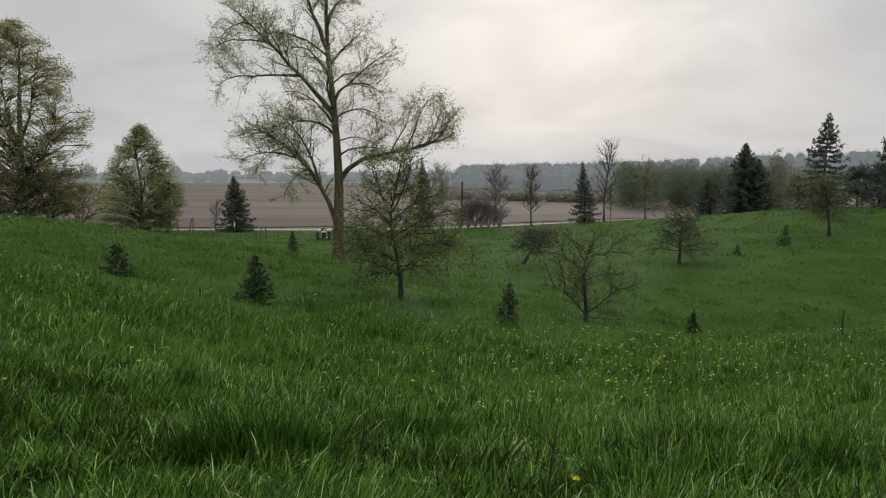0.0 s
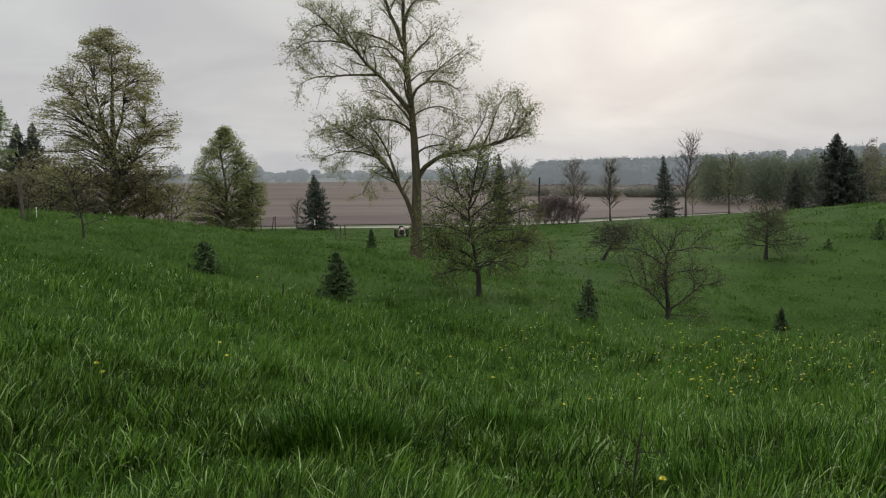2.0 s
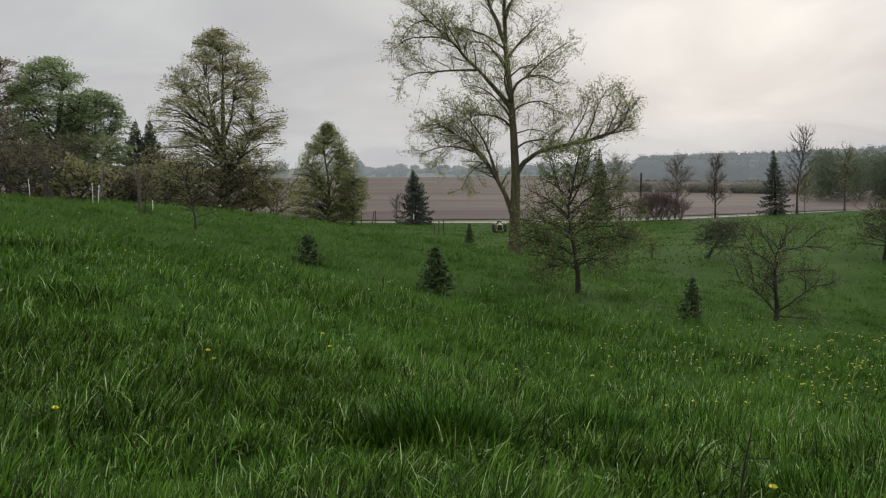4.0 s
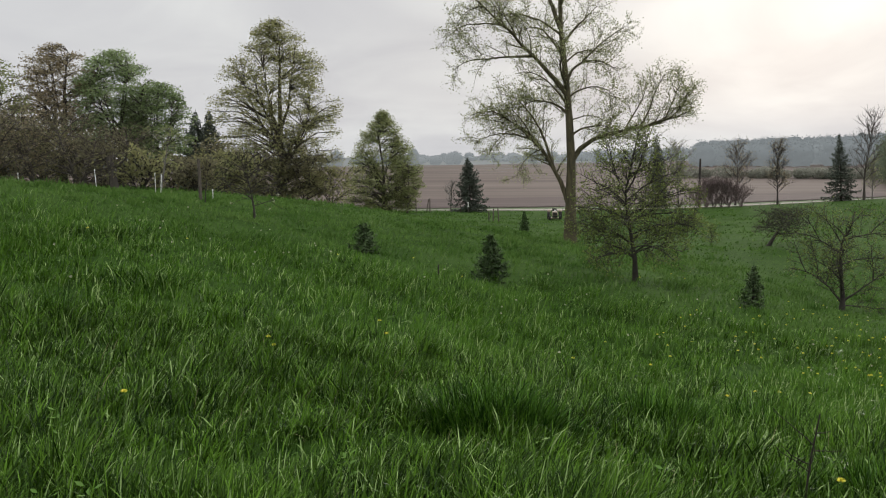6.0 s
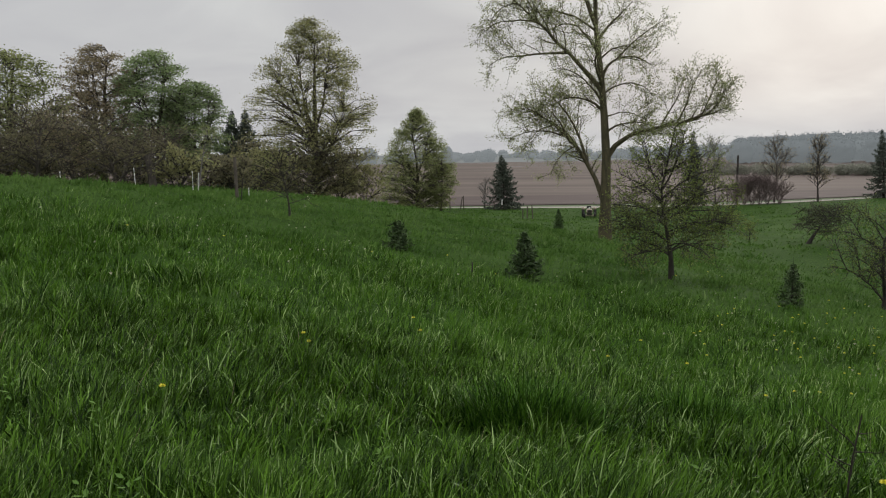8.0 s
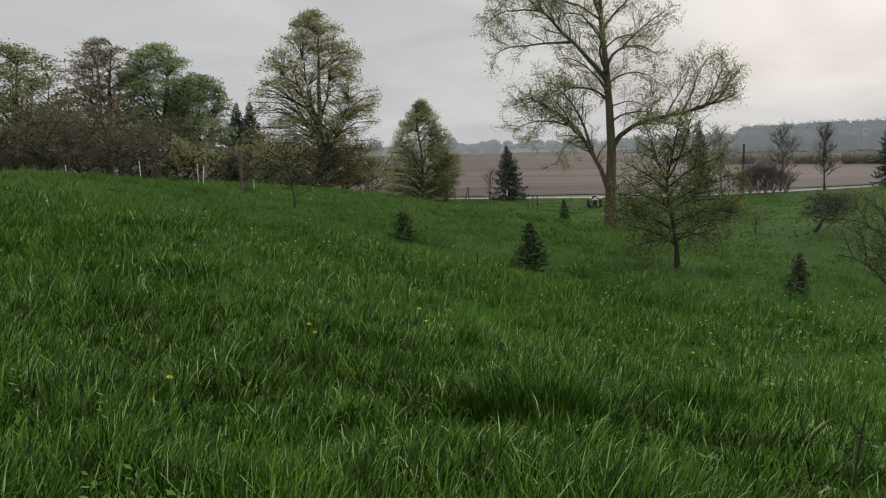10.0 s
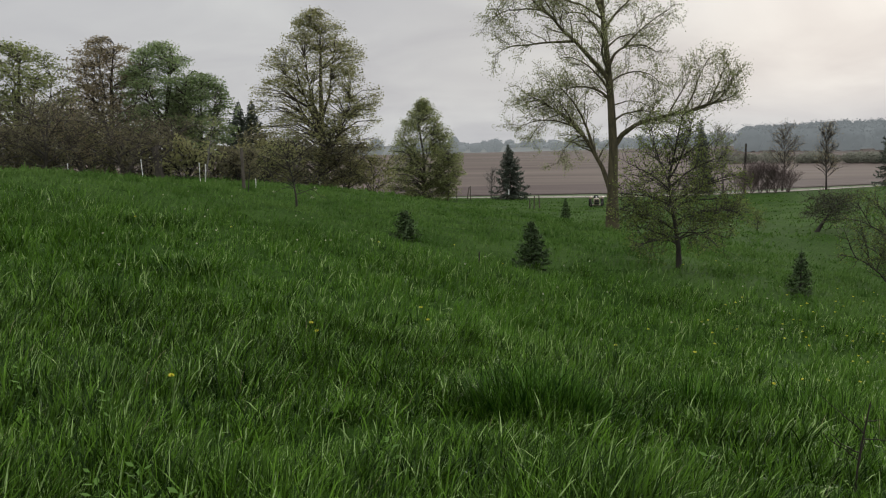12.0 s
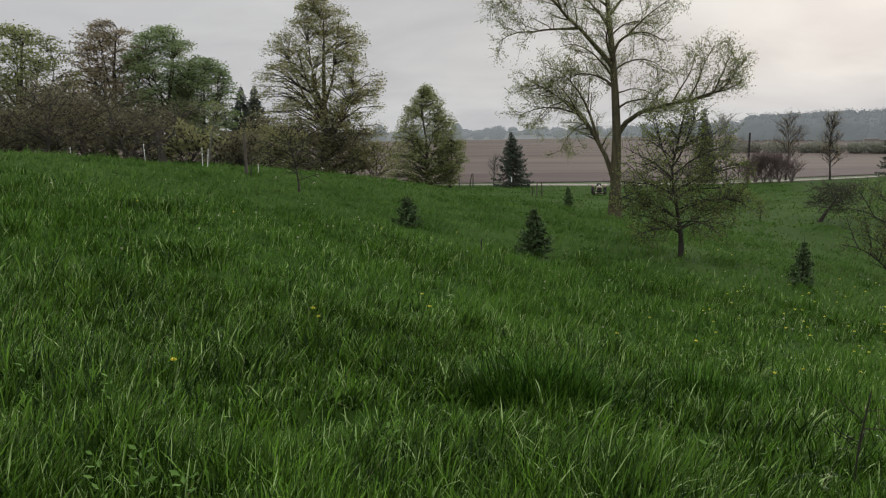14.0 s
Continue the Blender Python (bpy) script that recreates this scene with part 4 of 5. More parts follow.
for k, (az, d, h, w) in enumerate(((30.3, 104, 4.6, 4.5), (31.5, 106, 5.0, 4.5), (32.9, 104, 5.0, 5.0), (34.5, 102, 5.0, 5.0))):
    broad_tree("hedge_tree", at(az, d), "dark rounded cedar in a hedge on the rise", "tree", 110 + k, h, w, {**SCRUB, "branches": 2.2, "twigs": 5, "leaves": 9, "leaf": 0.26, "lift": 0.2}, BARK_DARK, NEEDLE_HAZED, "dark evergreen foliage", 0.12, 24, 0.08, (20, 70), None, (0, 0),
               1, 0.0, "hedge on the rise")


# ---- woods far off ----
def woods(name, label, seed, places, mat, clumps, size, tall, wide, heart=1.0, even=0.0):
    gen = np.random.default_rng(seed)
    V, Q, n = [], [], 0
    for x, y in places:
        z = float(land(x, y))
        h, w = tall * gen.uniform(0.65 + even, 1.2 - even * 0.3), wide * gen.uniform(0.7, 1.3)
        u = gen.normal(0, 1, (clumps, 3))
        u /= np.linalg.norm(u, axis=1)[:, None]
        u *= gen.uniform(0.25, 1.0, (clumps, 1)) ** 0.5
        c = np.array((x, y, z + h * 0.5)) + u * np.array((w * 0.5, w * 0.5, h * 0.5))
        v, q = leaf_quads(c, gen.normal(0, 1, (clumps, 3)), gen.normal(0, 1, (clumps, 3)), size * gen.uniform(0.5, 1.4, clumps), 0.8)
        V.append(v), Q.append(q + n)
        n += len(v)
        if not heart:
            continue
        # the shaded heart of the crown
        ring, side = 7, 7
        up = np.linspace(0.0, 0.92, ring)
        wide_at = np.interp(up, (0.0, 0.12, 0.35, 0.6, 0.8, 0.9), (0.26, 0.34, 0.42, 0.40, 0.31, 0.13)) * w * heart
        ang = np.arange(side) * 6.2832 / side
        v = np.stack([x + wide_at[:, None] * np.cos(ang), y + wide_at[:, None] * np.sin(ang), np.repeat((z + h * up * heart)[:, None], side, 1)], -1).reshape(-1, 3)
        v = v + gen.normal(0, 0.045, v.shape) * np.array((w, w, h * 0.6))
        i, j = np.meshgrid(np.arange(ring - 1) * side, np.arange(side), indexing="ij")
        k = (j + 1) % side
        V.append(v), Q.append(np.stack([i + j, i + k, i + k + side, i + j + side], -1).reshape(-1, 4) + n)
        n += len(v)
    tagged(new(name, mesh_of(name, np.concatenate(V), np.concatenate(Q), mat=mat)), label, "woods", kind="stuff")


wood_rng = random.Random(5)


def polar(az, d):
    return d * math.sin(radians(az)), d * math.cos(radians(az))


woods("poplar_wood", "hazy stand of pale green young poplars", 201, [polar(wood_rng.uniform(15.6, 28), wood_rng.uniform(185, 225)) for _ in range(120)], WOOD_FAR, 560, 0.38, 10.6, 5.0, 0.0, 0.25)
woods("hedgerow", "hazy grey-green hedgerow between ploughed fields", 202, [polar(wood_rng.uniform(3, 16), 232 + wood_rng.uniform(-5, 5)) for _ in range(60)], WOOD_HEDGE, 330, 0.42, 2.8, 5.0, 0.0)
woods("far_treeline", "hazy blue-grey treeline beyond the ploughed field", 203, [polar(wood_rng.uniform(-34, 8), 440 + wood_rng.uniform(0, 120)) for _ in range(110)], WOOD_HAZE, 130, 0.8, 4.6, 9.0)
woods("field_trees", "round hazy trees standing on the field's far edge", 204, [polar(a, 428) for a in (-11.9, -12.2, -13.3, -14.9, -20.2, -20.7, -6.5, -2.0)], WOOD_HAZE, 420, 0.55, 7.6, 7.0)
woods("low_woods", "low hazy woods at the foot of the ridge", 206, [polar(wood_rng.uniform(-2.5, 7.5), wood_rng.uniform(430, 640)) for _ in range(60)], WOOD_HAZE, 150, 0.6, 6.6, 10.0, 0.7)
woods("ridge_woods", "leafless woods paled by haze on a far ridge", 205, [polar(wood_rng.uniform(4.6, 45), 338 + 560 * wood_rng.random() ** 1.7) for _ in range(840)], WOOD_RIDGE_HAZE, 72, 0.85, 9.8, 10.5, 0.86, 0.34)


# ---- fences, pole, tractor ----
def box_mesh(name, size, mat, bevel=0.01, taper=1.0):
    bm = bmesh.new()
    bmesh.ops.create_cube(bm, size=1.0)
    for v in bm.verts:
        k = taper if v.co.z > 0 else 1.0
        v.co = Vector((v.co.x * size[0] * k, v.co.y * size[1] * k, v.co.z * size[2]))
    if bevel:
        bmesh.ops.bevel(bm, geom=bm.edges[:], offset=bevel, segments=1, affect="EDGES")
    me = bpy.data.meshes.new(name)
    bm.to_mesh(me)
    bm.free()
    me.materials.append(mat)
    return me


def moved(ob, x=0.0, y=0.0, z=0.0, rx=0.0, ry=0.0, rz=0.0):
    ob.matrix_local = pose(x, y, z, rx, ry, rz)
    return ob


def fence_post(az, d, h, kind, label, tilt=(0, 0)):
    """A wooden stake, a steel tee post, or a white-capped plastic post."""
    post = thing("fence_post", at(az, d), label, "fence post", "pasture fence posts")
    st = Stock()
    top = Vector((math.tan(radians(tilt[0])) * h, math.tan(radians(tilt[1])) * h, h))
    r = {"wood": 0.06 if h < 1.7 else 0.068, "steel": 0.022, "white": 0.015}[kind]
    st.tube([Vector((0, 0, -0.15)), top * 0.5, top], r * 1.1, r * 0.92, 8)
    st.tube([top, top + Vector((0, 0, 0.01))], r * 0.92, 0.002, 8)
    part("stake", st.mesh("stake", {"wood": POST_WOOD, "steel": STEEL, "white": WHITE}[kind]), post)
    if kind == "white":
        for k in (0.98, 0.7):
            cap = Stock()
            cap.tube([top * k - Vector((0, 0, 0.04)), top * k + Vector((0, 0, 0.04))], r * 1.7, r * 1.5, 7)
            part("insulator", cap.mesh("insulator", WHITE), post, "white plastic insulator")
    return post


for az, d, h, kind, label, tilt in (
        (-32.24, 38, 0.95, "white", "white electric fence post on the crest", (0, 0)), (-31.95, 38.4, 0.9, "white", "thin white electric fence post leaning slightly", (6, 0)),
        (-35.84, 38.5, 0.9, "white", "white electric fence post in tall grass", (-3, 0)), (-40.3, 39, 0.65, "white", "short white electric fence post", (0, 0)), (-44.1, 40, 0.7, "white", "white electric fence post by the thicket", (0, 0)),
        (-29.4, 36.5, 1.75, "wood", "weathered wooden fence post, split at the top", (-1, 0)), (-29.15, 35.6, 0.95, "steel", "dark steel fence stake leaning in grass", (8, 0)), (-28.6, 37.5, 0.5, "white", "short white electric fence post", (0, 0)),
        (30.05, 23.5, 0.75, "steel", "dark steel fence stake in the pasture", (0, 0)), (-13.2, 21.5, 0.45, "steel", "short steel stake in the pasture", (1, 0)),
        (-14.0, 90, 1.5, "wood", "leaning wooden fence post by the road", (10, 0)), (-13.75, 90, 1.6, "wood", "wooden fence post by the road", (0, 0)), (-14.7, 90, 1.5, "wood", "stout wooden fence post by the road", (-3, 0)),
        (-9.3, 76, 1.2, "wood", "grey wooden fence post below the spruce", (2, 0)), (-8.9, 76, 1.35, "wood", "grey wooden fence post below the spruce", (-4, 0)), (-9.6, 77, 0.9, "wood", "short broken fence post", (0, 0)),
        (-11.6, 94, 1.1, "wood", "dark post in roadside grass", (0, 0)), (29.65, 74, 1.3, "wood", "wooden fence post leaning hard on the rise", (24, 0)), (30.75, 75, 1.4, "wood", "leaning wooden fence post on the rise", (10, 0)),
        (19.0, 134, 1.3, "wood", "post beside the gravel road", (0, 0)), (25.6, 128, 1.3, "wood", "post beside the gravel road", (0, 0))):
    fence_post(az, d, h, kind, label, tilt)


def snag():
    """A dead trunk broken off above a man's height, with one stub."""
    rng = random.Random(17)
    dead = thing("dead_snag", at(-34.75, 46), "thick grey broken dead trunk beside the thicket", "dead trunk")
    st = Stock()
    st.tube(bend(rng, Vector((0, 0, -0.15)), Vector((0.02, 0, 1)), 1.95, 7, 0.0, 0.05), 0.24, 0.15, 11, 0.08)
    for k in range(6):
        a = k * 1.047
        sp = Stock()
        sp.tube([Vector((math.cos(a) * 0.11, math.sin(a) * 0.11, 1.6)), Vector((math.cos(a) * 0.12, math.sin(a) * 0.12, 1.78 + 0.3 * rng.random()))], 0.06, 0.008, 4)
        part("splinter", sp.mesh("splinter", BARK), dead)
    part("trunk", st.mesh("trunk", BARK), dead)
    stub = Stock()
    stub.tube(arc(rng, Vector((0.12, 0, 1.2)), 4, (25, 40, 60), 0.95, 6, 0.08), 0.075, 0.025, 7)
    part("stub", stub.mesh("stub", BARK), dead)


def sign_post():
    """White marker and low rail under the roadside spruce."""
    mark = thing("marker_post", at(-11.05, 95), "thin white marker post under the roadside spruce", "marker post")
    st = Stock()
    st.tube([Vector((0, 0, -0.1)), Vector((0, 0, 1.35))], 0.025, 0.025, 8)
    part("post", st.mesh("post", POST_WOOD), mark)
    moved(part("plate", box_mesh("plate", (0.13, 0.03, 0.62), WHITE), mark), 0, -0.045, 0.95)


def wheel(parent, x, y, r, w):
    """Tyre with lugs round a rim."""
    ty, rim = Stock(), Stock()
    ring = [Vector((0, math.cos(a) * r * 0.8, math.sin(a) * r * 0.8)) for a in np.linspace(0, 2 * math.pi, 21)]
    ty.tube(ring, w * 0.5, w * 0.5, 8)
    tyre = moved(part("tyre", ty.mesh("tyre", RUBBER), parent), x, y, r * 1.02)
    rim.tube([Vector((-w * 0.35, 0, 0)), Vector((w * 0.35, 0, 0))], r * 0.62, r * 0.62, 14)
    rim.tube([Vector((w * 0.3, 0, 0)), Vector((w * 0.36, 0, 0))], r * 0.62, 0.01, 14)
    rim.tube([Vector((-w * 0.3, 0, 0)), Vector((-w * 0.36, 0, 0))], r * 0.62, 0.01, 14)
    part("rim", rim.mesh("rim", PAINT_TAN, False), tyre)


def tractor():
    tr = thing("small_tractor", at(-5.0, 86, 0.05), "small old tan tractor parked in the grass", "tractor", turn=radians(7))
    tr.scale = (1.0, 0.9, 0.82)
    moved(part("hood", box_mesh("hood", (0.62, 1.15, 0.5), PAINT_TAN, 0.08, 0.86), tr), 0, -0.55, 0.85)
    moved(part("grille", box_mesh("grille", (0.44, 0.04, 0.36), STEEL, 0.02), tr), 0, -1.14, 0.82)
    moved(part("headlight_panel", box_mesh("headlight_panel", (0.2, 0.1, 0.2), WHITE, 0.04, 0.8), tr, "white headlight panel"), 0, -0.3, 1.2)
    moved(part("chassis", box_mesh("chassis", (0.5, 1.9, 0.25), STEEL, 0.03), tr), 0, -0.1, 0.5)
    moved(part("seat", box_mesh("seat", (0.48, 0.45, 0.12), RUBBER, 0.04), tr), 0, 0.75, 0.95)
    moved(part("backrest", box_mesh("backrest", (0.46, 0.1, 0.4), RUBBER, 0.04), tr), 0, 0.98, 1.15)
    steer = Stock()
    steer.tube([Vector((math.cos(a) * 0.19, 0.3 + math.sin(a) * 0.12, 1.2 + math.sin(a) * 0.15)) for a in np.linspace(0, 2 * math.pi, 15)], 0.018, 0.018, 5)
    steer.tube([Vector((0, 0.05, 0.9)), Vector((0, 0.3, 1.2))], 0.025, 0.02, 6)
    part("steering_wheel", steer.mesh("steering_wheel", RUBBER), tr)
    for x in (-0.62, 0.62):
        wheel(tr, x, 0.65, 0.52, 0.3)
        moved(part("fender", box_mesh("fender", (0.42, 0.9, 0.3), PAINT_TAN, 0.1, 0.72), tr), x * 0.92, 0.62, 1.1)
        wheel(tr, x * 0.85, -0.85, 0.32, 0.2)
    moved(part("mower_deck", box_mesh("mower_deck", (1.25, 0.7, 0.16), PAINT_TAN, 0.05), tr), 0, -0.1, 0.22)


def utility():
    pole = thing("utility_pole", at(4.65, 118), "dark wooden utility pole beyond the road", "pole")
    st = Stock()
    st.tube([Vector((0, 0, -0.2)), Vector((0, 0, 2.6)), Vector((0.02, 0, 6.2))], 0.17, 0.13, 8)
    part("shaft", st.mesh("shaft", BARK_DARK), pole)
    moved(part("cap", box_mesh("cap", (0.24, 0.24, 0.06), STEEL), pole), 0.02, 0, 6.22)


utility()
snag()
sign_post()
tractor()


# ---- the dead stalk in the foreground ----
def dead_stalk():
    rng = random.Random(3)
    place = at(12.25, 5.6)
    stalk = thing("dead_stalk", place, "thin dead brown stalk standing in the grass", "stalk")
    h = EYE[2] - 5.6 * math.tan(radians(17.1)) - place.z
    main = [Vector((-0.02, 0, -0.05)), Vector((-0.012, 0, h * 0.35)), Vector((0.005, 0, h * 0.6)), Vector((0.03, 0, h * 0.85)), Vector((0.045, 0.0, h))]
    st = Stock()
    st.tube(main, 0.0075, 0.004, 6)
    part("stem", st.mesh("stem", STALK), stalk)
    for s, phi, ln, el in ((0.60, 176, 0.34, 38), (0.55, 8, 0.20, 8), (0.35, 190, 0.30, 40), (0.72, 20, 0.12, 5), (0.42, 182, 0.26, 30), (0.3, 60, 0.2, 50)):
        p, _ = along(main, s)
        tw = Stock()
        tw.tube(arc(rng, p, phi, (el, el, el + 15), ln, 5, 0.1), 0.0045, 0.002, 4)
        part("twig", tw.mesh("twig", STALK), stalk)


dead_stalk()


# ---- flowers and weeds ----
def blossom_mesh(name, r, mat, round_head):
    gen = np.random.default_rng(7)
    n = 34 if round_head else 26
    if round_head:
        d = gen.normal(0, 1, (n, 3))
        d /= np.linalg.norm(d, axis=1)[:, None]
    else:
        ph = np.arange(n) * 2.4
        el = np.linspace(0.1, 1.3, n)
        d = np.stack([np.cos(ph) * np.cos(el), np.sin(ph) * np.cos(el), np.sin(el) * 0.7], 1)
    v, q = leaf_quads(d * r * 0.55, d, gen.normal(0, 1, (n, 3)), np.full(n, r * 1.1), 0.5)
    return mesh_of(name, v, q, mat=mat)


PETALS, PUFF = blossom_mesh("flower_head", 0.027, PETAL, False), blossom_mesh("seed_head", 0.024, FLUFF, True)
_st = Stock()
_st.tube([Vector((0, 0, -0.25)), Vector((0.01, 0, -0.1)), Vector((0, 0, 0.0))], 0.003, 0.0022, 4)
STEM = _st.mesh("stem", WEED)


def flower(az, d, rng, seedy):
    up = 0.16 + 0.1 * rng.random() if d > 12 else 0.30 + 0.08 * rng.random()
    place = at(az, d, up)
    f = thing("dandelion", place, "white dandelion seed head above the grass" if seedy else "yellow dandelion flower above the grass", "flower", "dandelions", rng.uniform(0, 6))
    part("stem", STEM, f)
    part("seed_head" if seedy else "flower_head", PUFF if seedy else PETALS, f)


flower_rng = random.Random(8)
for az, d, n, spread, far, pale in ((13, 21, 70, 6, 4, 0.2), (20.5, 20.5, 92, 4.0, 2.0, 0.12), (31, 18, 25, 4, 4, 0.4), (6, 19, 18, 4, 3, 0.3), (-25.1, 8.8, 2, 0.35, 0.2, 0), (-17.2, 10.2, 1, 0.3, 0.1, 0), (-30, 22, 26, 7, 4, 0.9), (-8, 22, 14, 8, 4, 0.5),
                                    (14.2, 5.3, 1, 0.2, 0.1, 0), (0, 12, 5, 12, 2, 0.3), (20, 30, 24, 10, 5, 0.4), (-34.6, 6.2, 1, 0.3, 0.1, 0)):
    for _ in range(n):
        flower(az + flower_rng.gauss(0, spread), max(3.5, d + flower_rng.gauss(0, far)), flower_rng, flower_rng.random() < pale)


def weed(az, d, size, seed):
    gen = np.random.default_rng(seed)
    w = thing("broadleaf_weed", at(az, d), "leafy broadleaf weed among the grass blades", "weed", "broadleaf weeds")
    st = Stock()
    st.tube([Vector((0, 0, -0.05)), Vector((0.02, 0, size * 0.5)), Vector((0.0, 0.01, size))], 0.004, 0.002, 5)
    part("stem", st.mesh("stem", WEED), w)
    n = 18
    ph = np.arange(n) * 2.4
    a = np.stack([np.cos(ph), np.sin(ph), np.full(n, 0.35)], 1)
    z = np.linspace(0.25, 1.0, n) * size
    c = a * 0.045 + np.stack([z * 0, z * 0, z], 1)
    part("foliage", mesh_of("foliage", *leaf_quads(c, a, np.array((0, 0, 1.0)) + gen.normal(0, 0.3, (n, 3)), 0.06 * gen.uniform(0.7, 1.2, n), 0.42), mat=WEED), w)


for k, (az, d, s) in enumerate(((-40.2, 3.75, 0.46), (-37.5, 4.0, 0.4), (-34.8, 3.6, 0.36), (-20, 4.6, 0.36), (-39, 5.2, 0.42), (3, 5.0, 0.38), (-44, 6.0, 0.42))):
    weed(az, d, s, 300 + k)


# ---- grass ----
def lush(x, y):
    """Where the sward stands in tall tussocks, 0 to 1."""
    a = np.sin(1.35 * x + 1.9 * np.sin(0.83 * y + 0.4)) * np.sin(1.15 * y + 1.6 * np.sin(0.71 * x))
    b = np.sin(3.1 * x + 1.2 * y + 1.1 * np.sin(1.9 * y)) * np.sin(2.7 * y - 0.9 * x)
    return np.clip(0.5 + 0.42 * a + 0.30 * b, 0, 1)


def sward(name, label, seed, count, r0, r1, az0, az1, height, width, mat, segments=3, lean=0.45, clump=0.0):
    gen = np.random.default_rng(seed)
    r = np.sqrt(gen.uniform(r0 * r0, r1 * r1, count))
    if r0 > 4.5:
        r = r + gen.normal(0, 0.13 * (r1 - r0), count)
    az = np.radians(gen.uniform(az0, az1, count))
    x, y = r * np.sin(az), r * np.cos(az)
    ox, oy, tall = 0.0, 0.0, 1.0
    if clump:
        # blades stand in tufts and arch outwards
        n = max(8, int(count / 46))
        pick = gen.integers(0, n, count)
        tall = gen.uniform(0.62, 1.25, n)[pick]
        ox, oy = gen.normal(0, clump, count), gen.normal(0, clump, count)
        loose = gen.random(count) < 0.34
        x, y = np.where(loose, x, x[:n][pick] + ox), np.where(loose, y, y[:n][pick] + oy)
    t = lush(x, y)
    h = height * (0.48 + 0.92 * t) * gen.uniform(0.7, 1.12, count) * tall
    w = width * gen.uniform(0.6, 1.3, count)
    wind = 0.6 + 0.8 * np.sin(0.5 * x + 0.8 * y)
    ly = np.where(gen.random(count) < 0.45, wind + gen.normal(0, 0.55, count), np.arctan2(oy, ox) + gen.normal(0, 0.8, count))
    yaw = ly + math.pi / 2 + gen.normal(0, 0.6, count)
    sx, sy = np.cos(yaw) * w * 0.5, np.sin(yaw) * w * 0.5
    cx, cy, cz = x, y, land(x, y) - 0.03
    # every blade sets out steeply and bows over, some past the level
    e0 = np.radians(88 - np.abs(gen.normal(0, 18 * (0.5 + lean), count)))
    bow = np.radians(gen.gamma(2.2, 26 * (0.5 + lean), count).clip(4, 150))
    steps = ((0.0, 0.7), (0.34, 1.0), (0.62, 0.85), (0.84, 0.52)) if segments == 4 else ((0.0, 0.75), (0.42, 1.0), (0.75, 0.65)) if segments == 3 else ((0.0, 0.9), (0.55, 0.9))
    rows = []
    for i, (s, k) in enumerate(steps):
        for sign in (-1, 1):
            rows.append(np.stack([cx + sign * sx * k, cy + sign * sy * k, cz], 1))
        nxt = steps[i + 1][0] if i + 1 < len(steps) else 1.0
        el = e0 - bow * ((s + nxt) * 0.5) ** 1.4
        ds = h * 1.12 * (nxt - s)
        cx, cy, cz = cx + np.cos(ly) * np.cos(el) * ds, cy + np.sin(ly) * np.cos(el) * ds, cz + np.sin(el) * ds
    rows.append(np.stack([cx, cy, cz], 1))
    m = len(rows)
    v = np.stack(rows, 1).reshape(-1, 3)
    base = np.arange(count)[:, None] * m
    q = [base + np.array([2 * i, 2 * i + 1, 2 * i + 3, 2 * i + 2]) for i in range(len(steps) - 1)]
    q = np.concatenate(q)
    tr = base + np.array([m - 3, m - 2, m - 1])
    tagged(new(name, mesh_of(name, v, q, tr, mat=mat)), label, "grass", kind="stuff")


def tussock(az, d, wide, tall, count, seed):
    """A dense dark clump of long upright blades that arch outwards at the tips."""
    gen = np.random.default_rng(seed)
    place = at(az, d)
    r, turn = wide * np.sqrt(gen.random(count)), gen.uniform(0, 6.2832, count)
    x, y = r * np.cos(turn) * 1.35, r * np.sin(turn) * 0.8
    foot = land(place.x + x, place.y + y) - place.z - 0.03
    h = tall * (1.08 - 0.45 * (r / wide) ** 2) * gen.uniform(0.62, 1.12, count)
    way = np.where(gen.random(count) < 0.6, turn, gen.uniform(0, 6.2832, count)) + gen.normal(0, 0.5, count)
    side = way + math.pi / 2 + gen.normal(0, 0.5, count)
    w = 0.0052 * gen.uniform(0.7, 1.35, count)
    e0, bow = np.radians(90 - 16 * (r / wide) - np.abs(gen.normal(0, 7, count))), np.radians(gen.gamma(2.0, 15, count).clip(4, 120))
    cx, cy, cz, rows, steps = x, y, foot, [], ((0.0, 0.7), (0.36, 1.0), (0.66, 0.85), (0.86, 0.5))
    for i, (s, k) in enumerate(steps):
        for sign in (-1, 1):
            rows.append(np.stack([cx + sign * np.cos(side) * w * k, cy + sign * np.sin(side) * w * k, cz], 1))
        nxt = steps[i + 1][0] if i + 1 < len(steps) else 1.0
        el = e0 - bow * ((s + nxt) * 0.5) ** 1.8
        cx, cy, cz = cx + np.cos(way) * np.cos(el) * h * (nxt - s), cy + np.sin(way) * np.cos(el) * h * (nxt - s), cz + np.sin(el) * h * (nxt - s)
    rows.append(np.stack([cx, cy, cz], 1))
    base = np.arange(count)[:, None] * 9
    q = np.concatenate([base + np.array([2 * i, 2 * i + 1, 2 * i + 3, 2 * i + 2]) for i in range(3)])
    return np.stack(rows, 1).reshape(-1, 3) + np.array(tuple(place)), q, base + np.array([6, 7, 8])


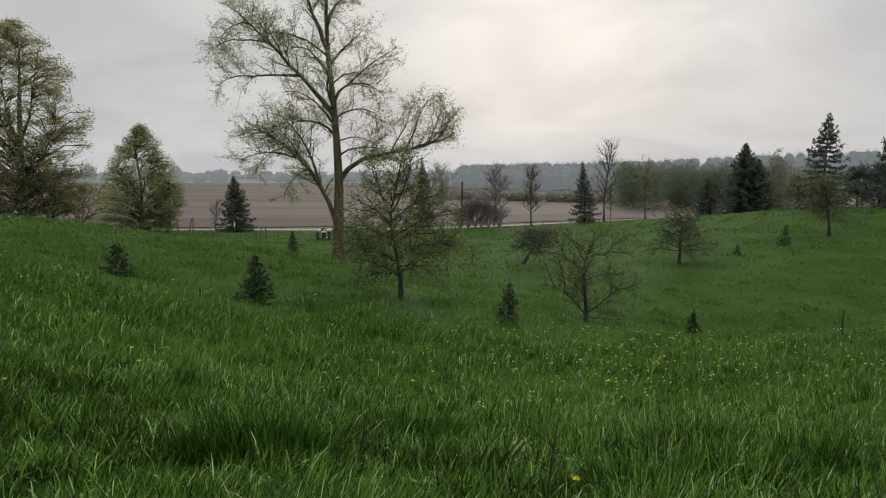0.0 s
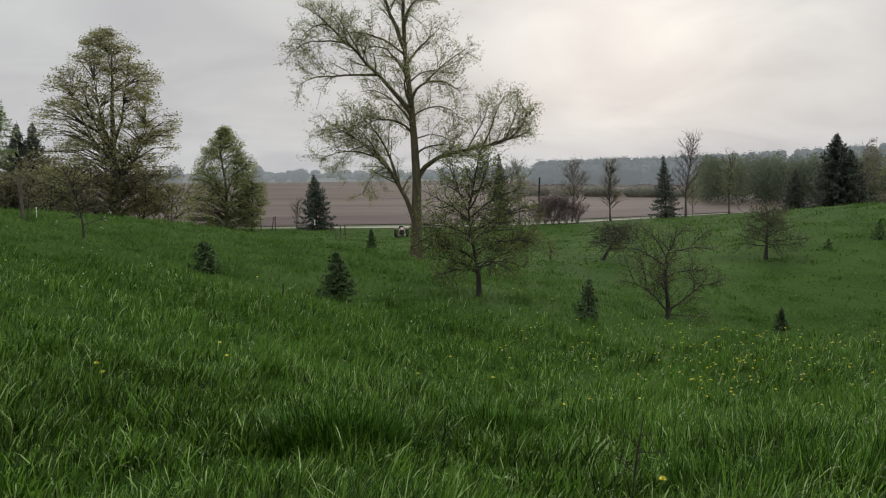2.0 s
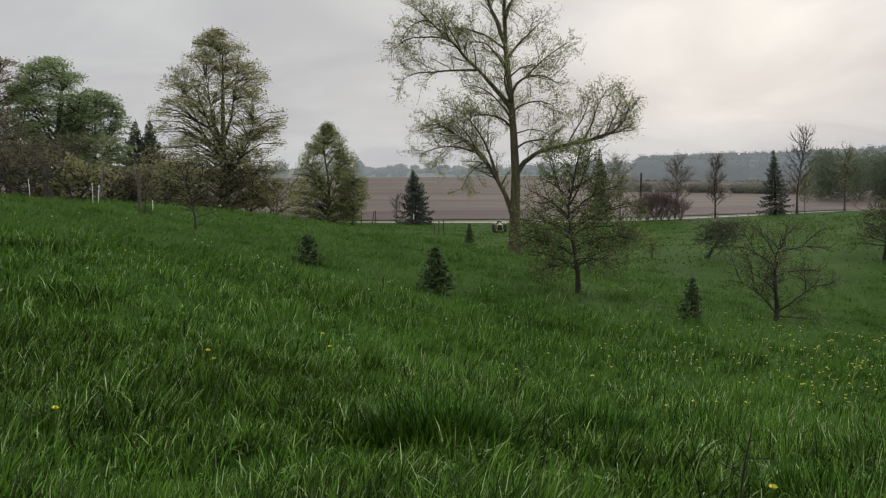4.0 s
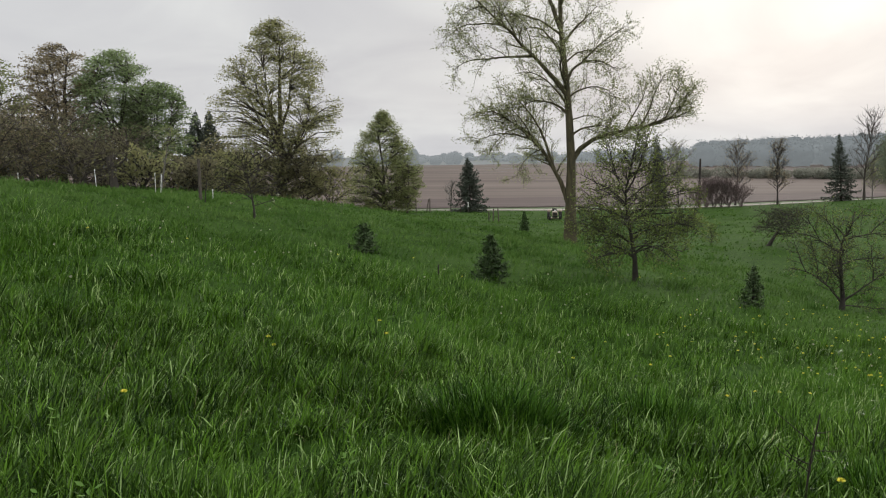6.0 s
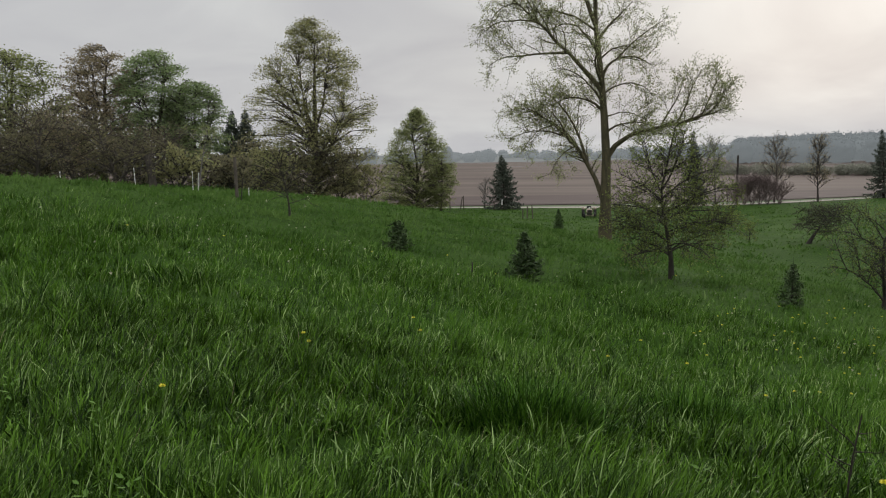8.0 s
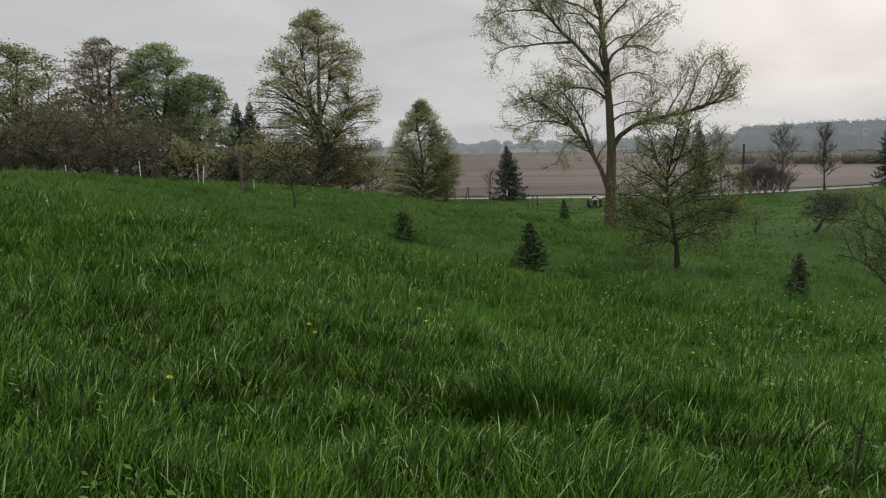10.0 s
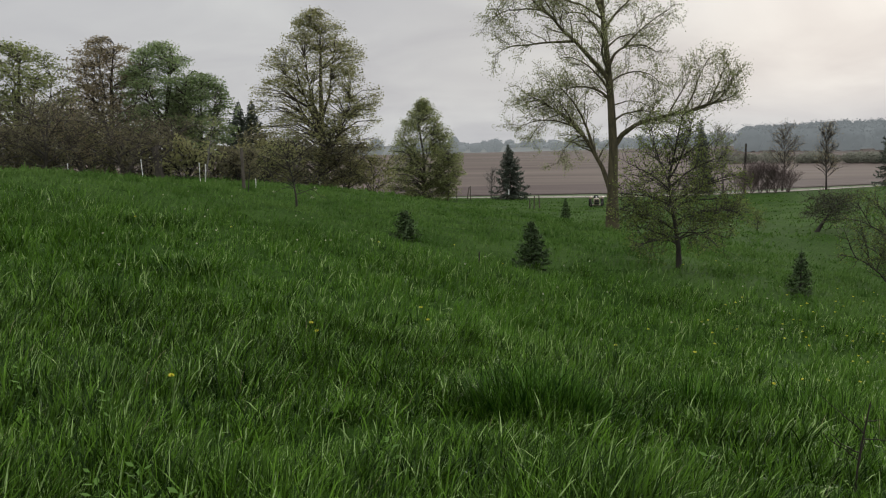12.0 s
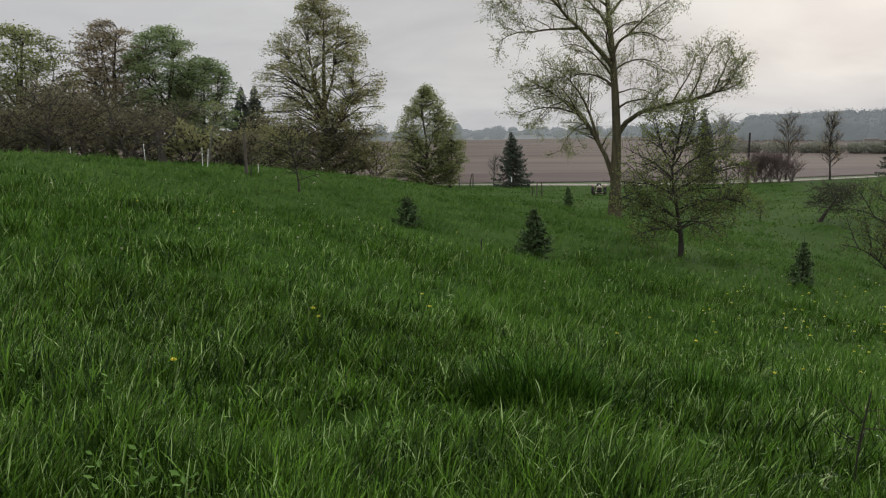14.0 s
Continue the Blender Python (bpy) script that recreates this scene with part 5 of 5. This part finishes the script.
TV, TQ, TT, foot_n = [], [], [], 0
for k, (az, d, wide, tall, count) in enumerate((
        (-9.0, 6.7, 0.46, 0.52, 1000), (-6.6, 6.9, 0.32, 0.42, 450), (-11.4, 6.6, 0.28, 0.40, 350), (1.6, 8.3, 0.50, 0.48, 900), (9.3, 8.8, 0.55, 0.50, 1000), (21.5, 8.3, 0.55, 0.48, 1000),
        (25.2, 6.8, 0.50, 0.50, 1200), (29.0, 7.4, 0.5, 0.48, 900), (17.5, 6.2, 0.36, 0.42, 700), (-38.6, 10.5, 0.14, 0.58, 160))):
    tv, tq, tt = tussock(az, d, wide, tall, count, 400 + k)
    TV.append(tv), TQ.append(tq + foot_n), TT.append(tt + foot_n)
    foot_n += len(tv)
tagged(new("grass_tussocks", mesh_of("grass_tussocks", np.concatenate(TV), np.concatenate(TQ), np.concatenate(TT), mat=GRASS_DARK)), "tall dark green grass tussocks with arching tips", "grass", kind="stuff")

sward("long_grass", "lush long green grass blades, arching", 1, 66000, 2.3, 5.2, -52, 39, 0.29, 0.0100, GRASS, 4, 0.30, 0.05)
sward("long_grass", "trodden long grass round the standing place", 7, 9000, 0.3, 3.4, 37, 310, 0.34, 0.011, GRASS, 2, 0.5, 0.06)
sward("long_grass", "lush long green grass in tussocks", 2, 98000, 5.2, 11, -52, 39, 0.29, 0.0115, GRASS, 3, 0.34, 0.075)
sward("meadow_grass", "green meadow grass on the slope", 3, 88000, 10.2, 22, -51, 38, 0.28, 0.0175, GRASS_MID, 2, 0.45, 0.10)
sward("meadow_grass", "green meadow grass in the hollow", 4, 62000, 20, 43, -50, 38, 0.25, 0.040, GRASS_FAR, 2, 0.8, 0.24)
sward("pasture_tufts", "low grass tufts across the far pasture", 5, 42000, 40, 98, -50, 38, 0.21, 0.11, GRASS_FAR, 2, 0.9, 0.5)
sward("long_grass", "long grass trodden before the standing place", 8, 3500, 0.5, 2.4, -54, 40, 0.30, 0.011, GRASS, 2, 0.4, 0.06)
sward("meadow_grass", "green meadow grass behind the standing place", 9, 13000, 3.4, 16, 38, 308, 0.30, 0.020, GRASS_MID, 2, 0.5, 0.16)
sward("bent_straw", "dry pale stems lying among the grass", 6, 260, 2.4, 9, -52, 39, 0.40, 0.0045, STRAW, 3, 0.7)
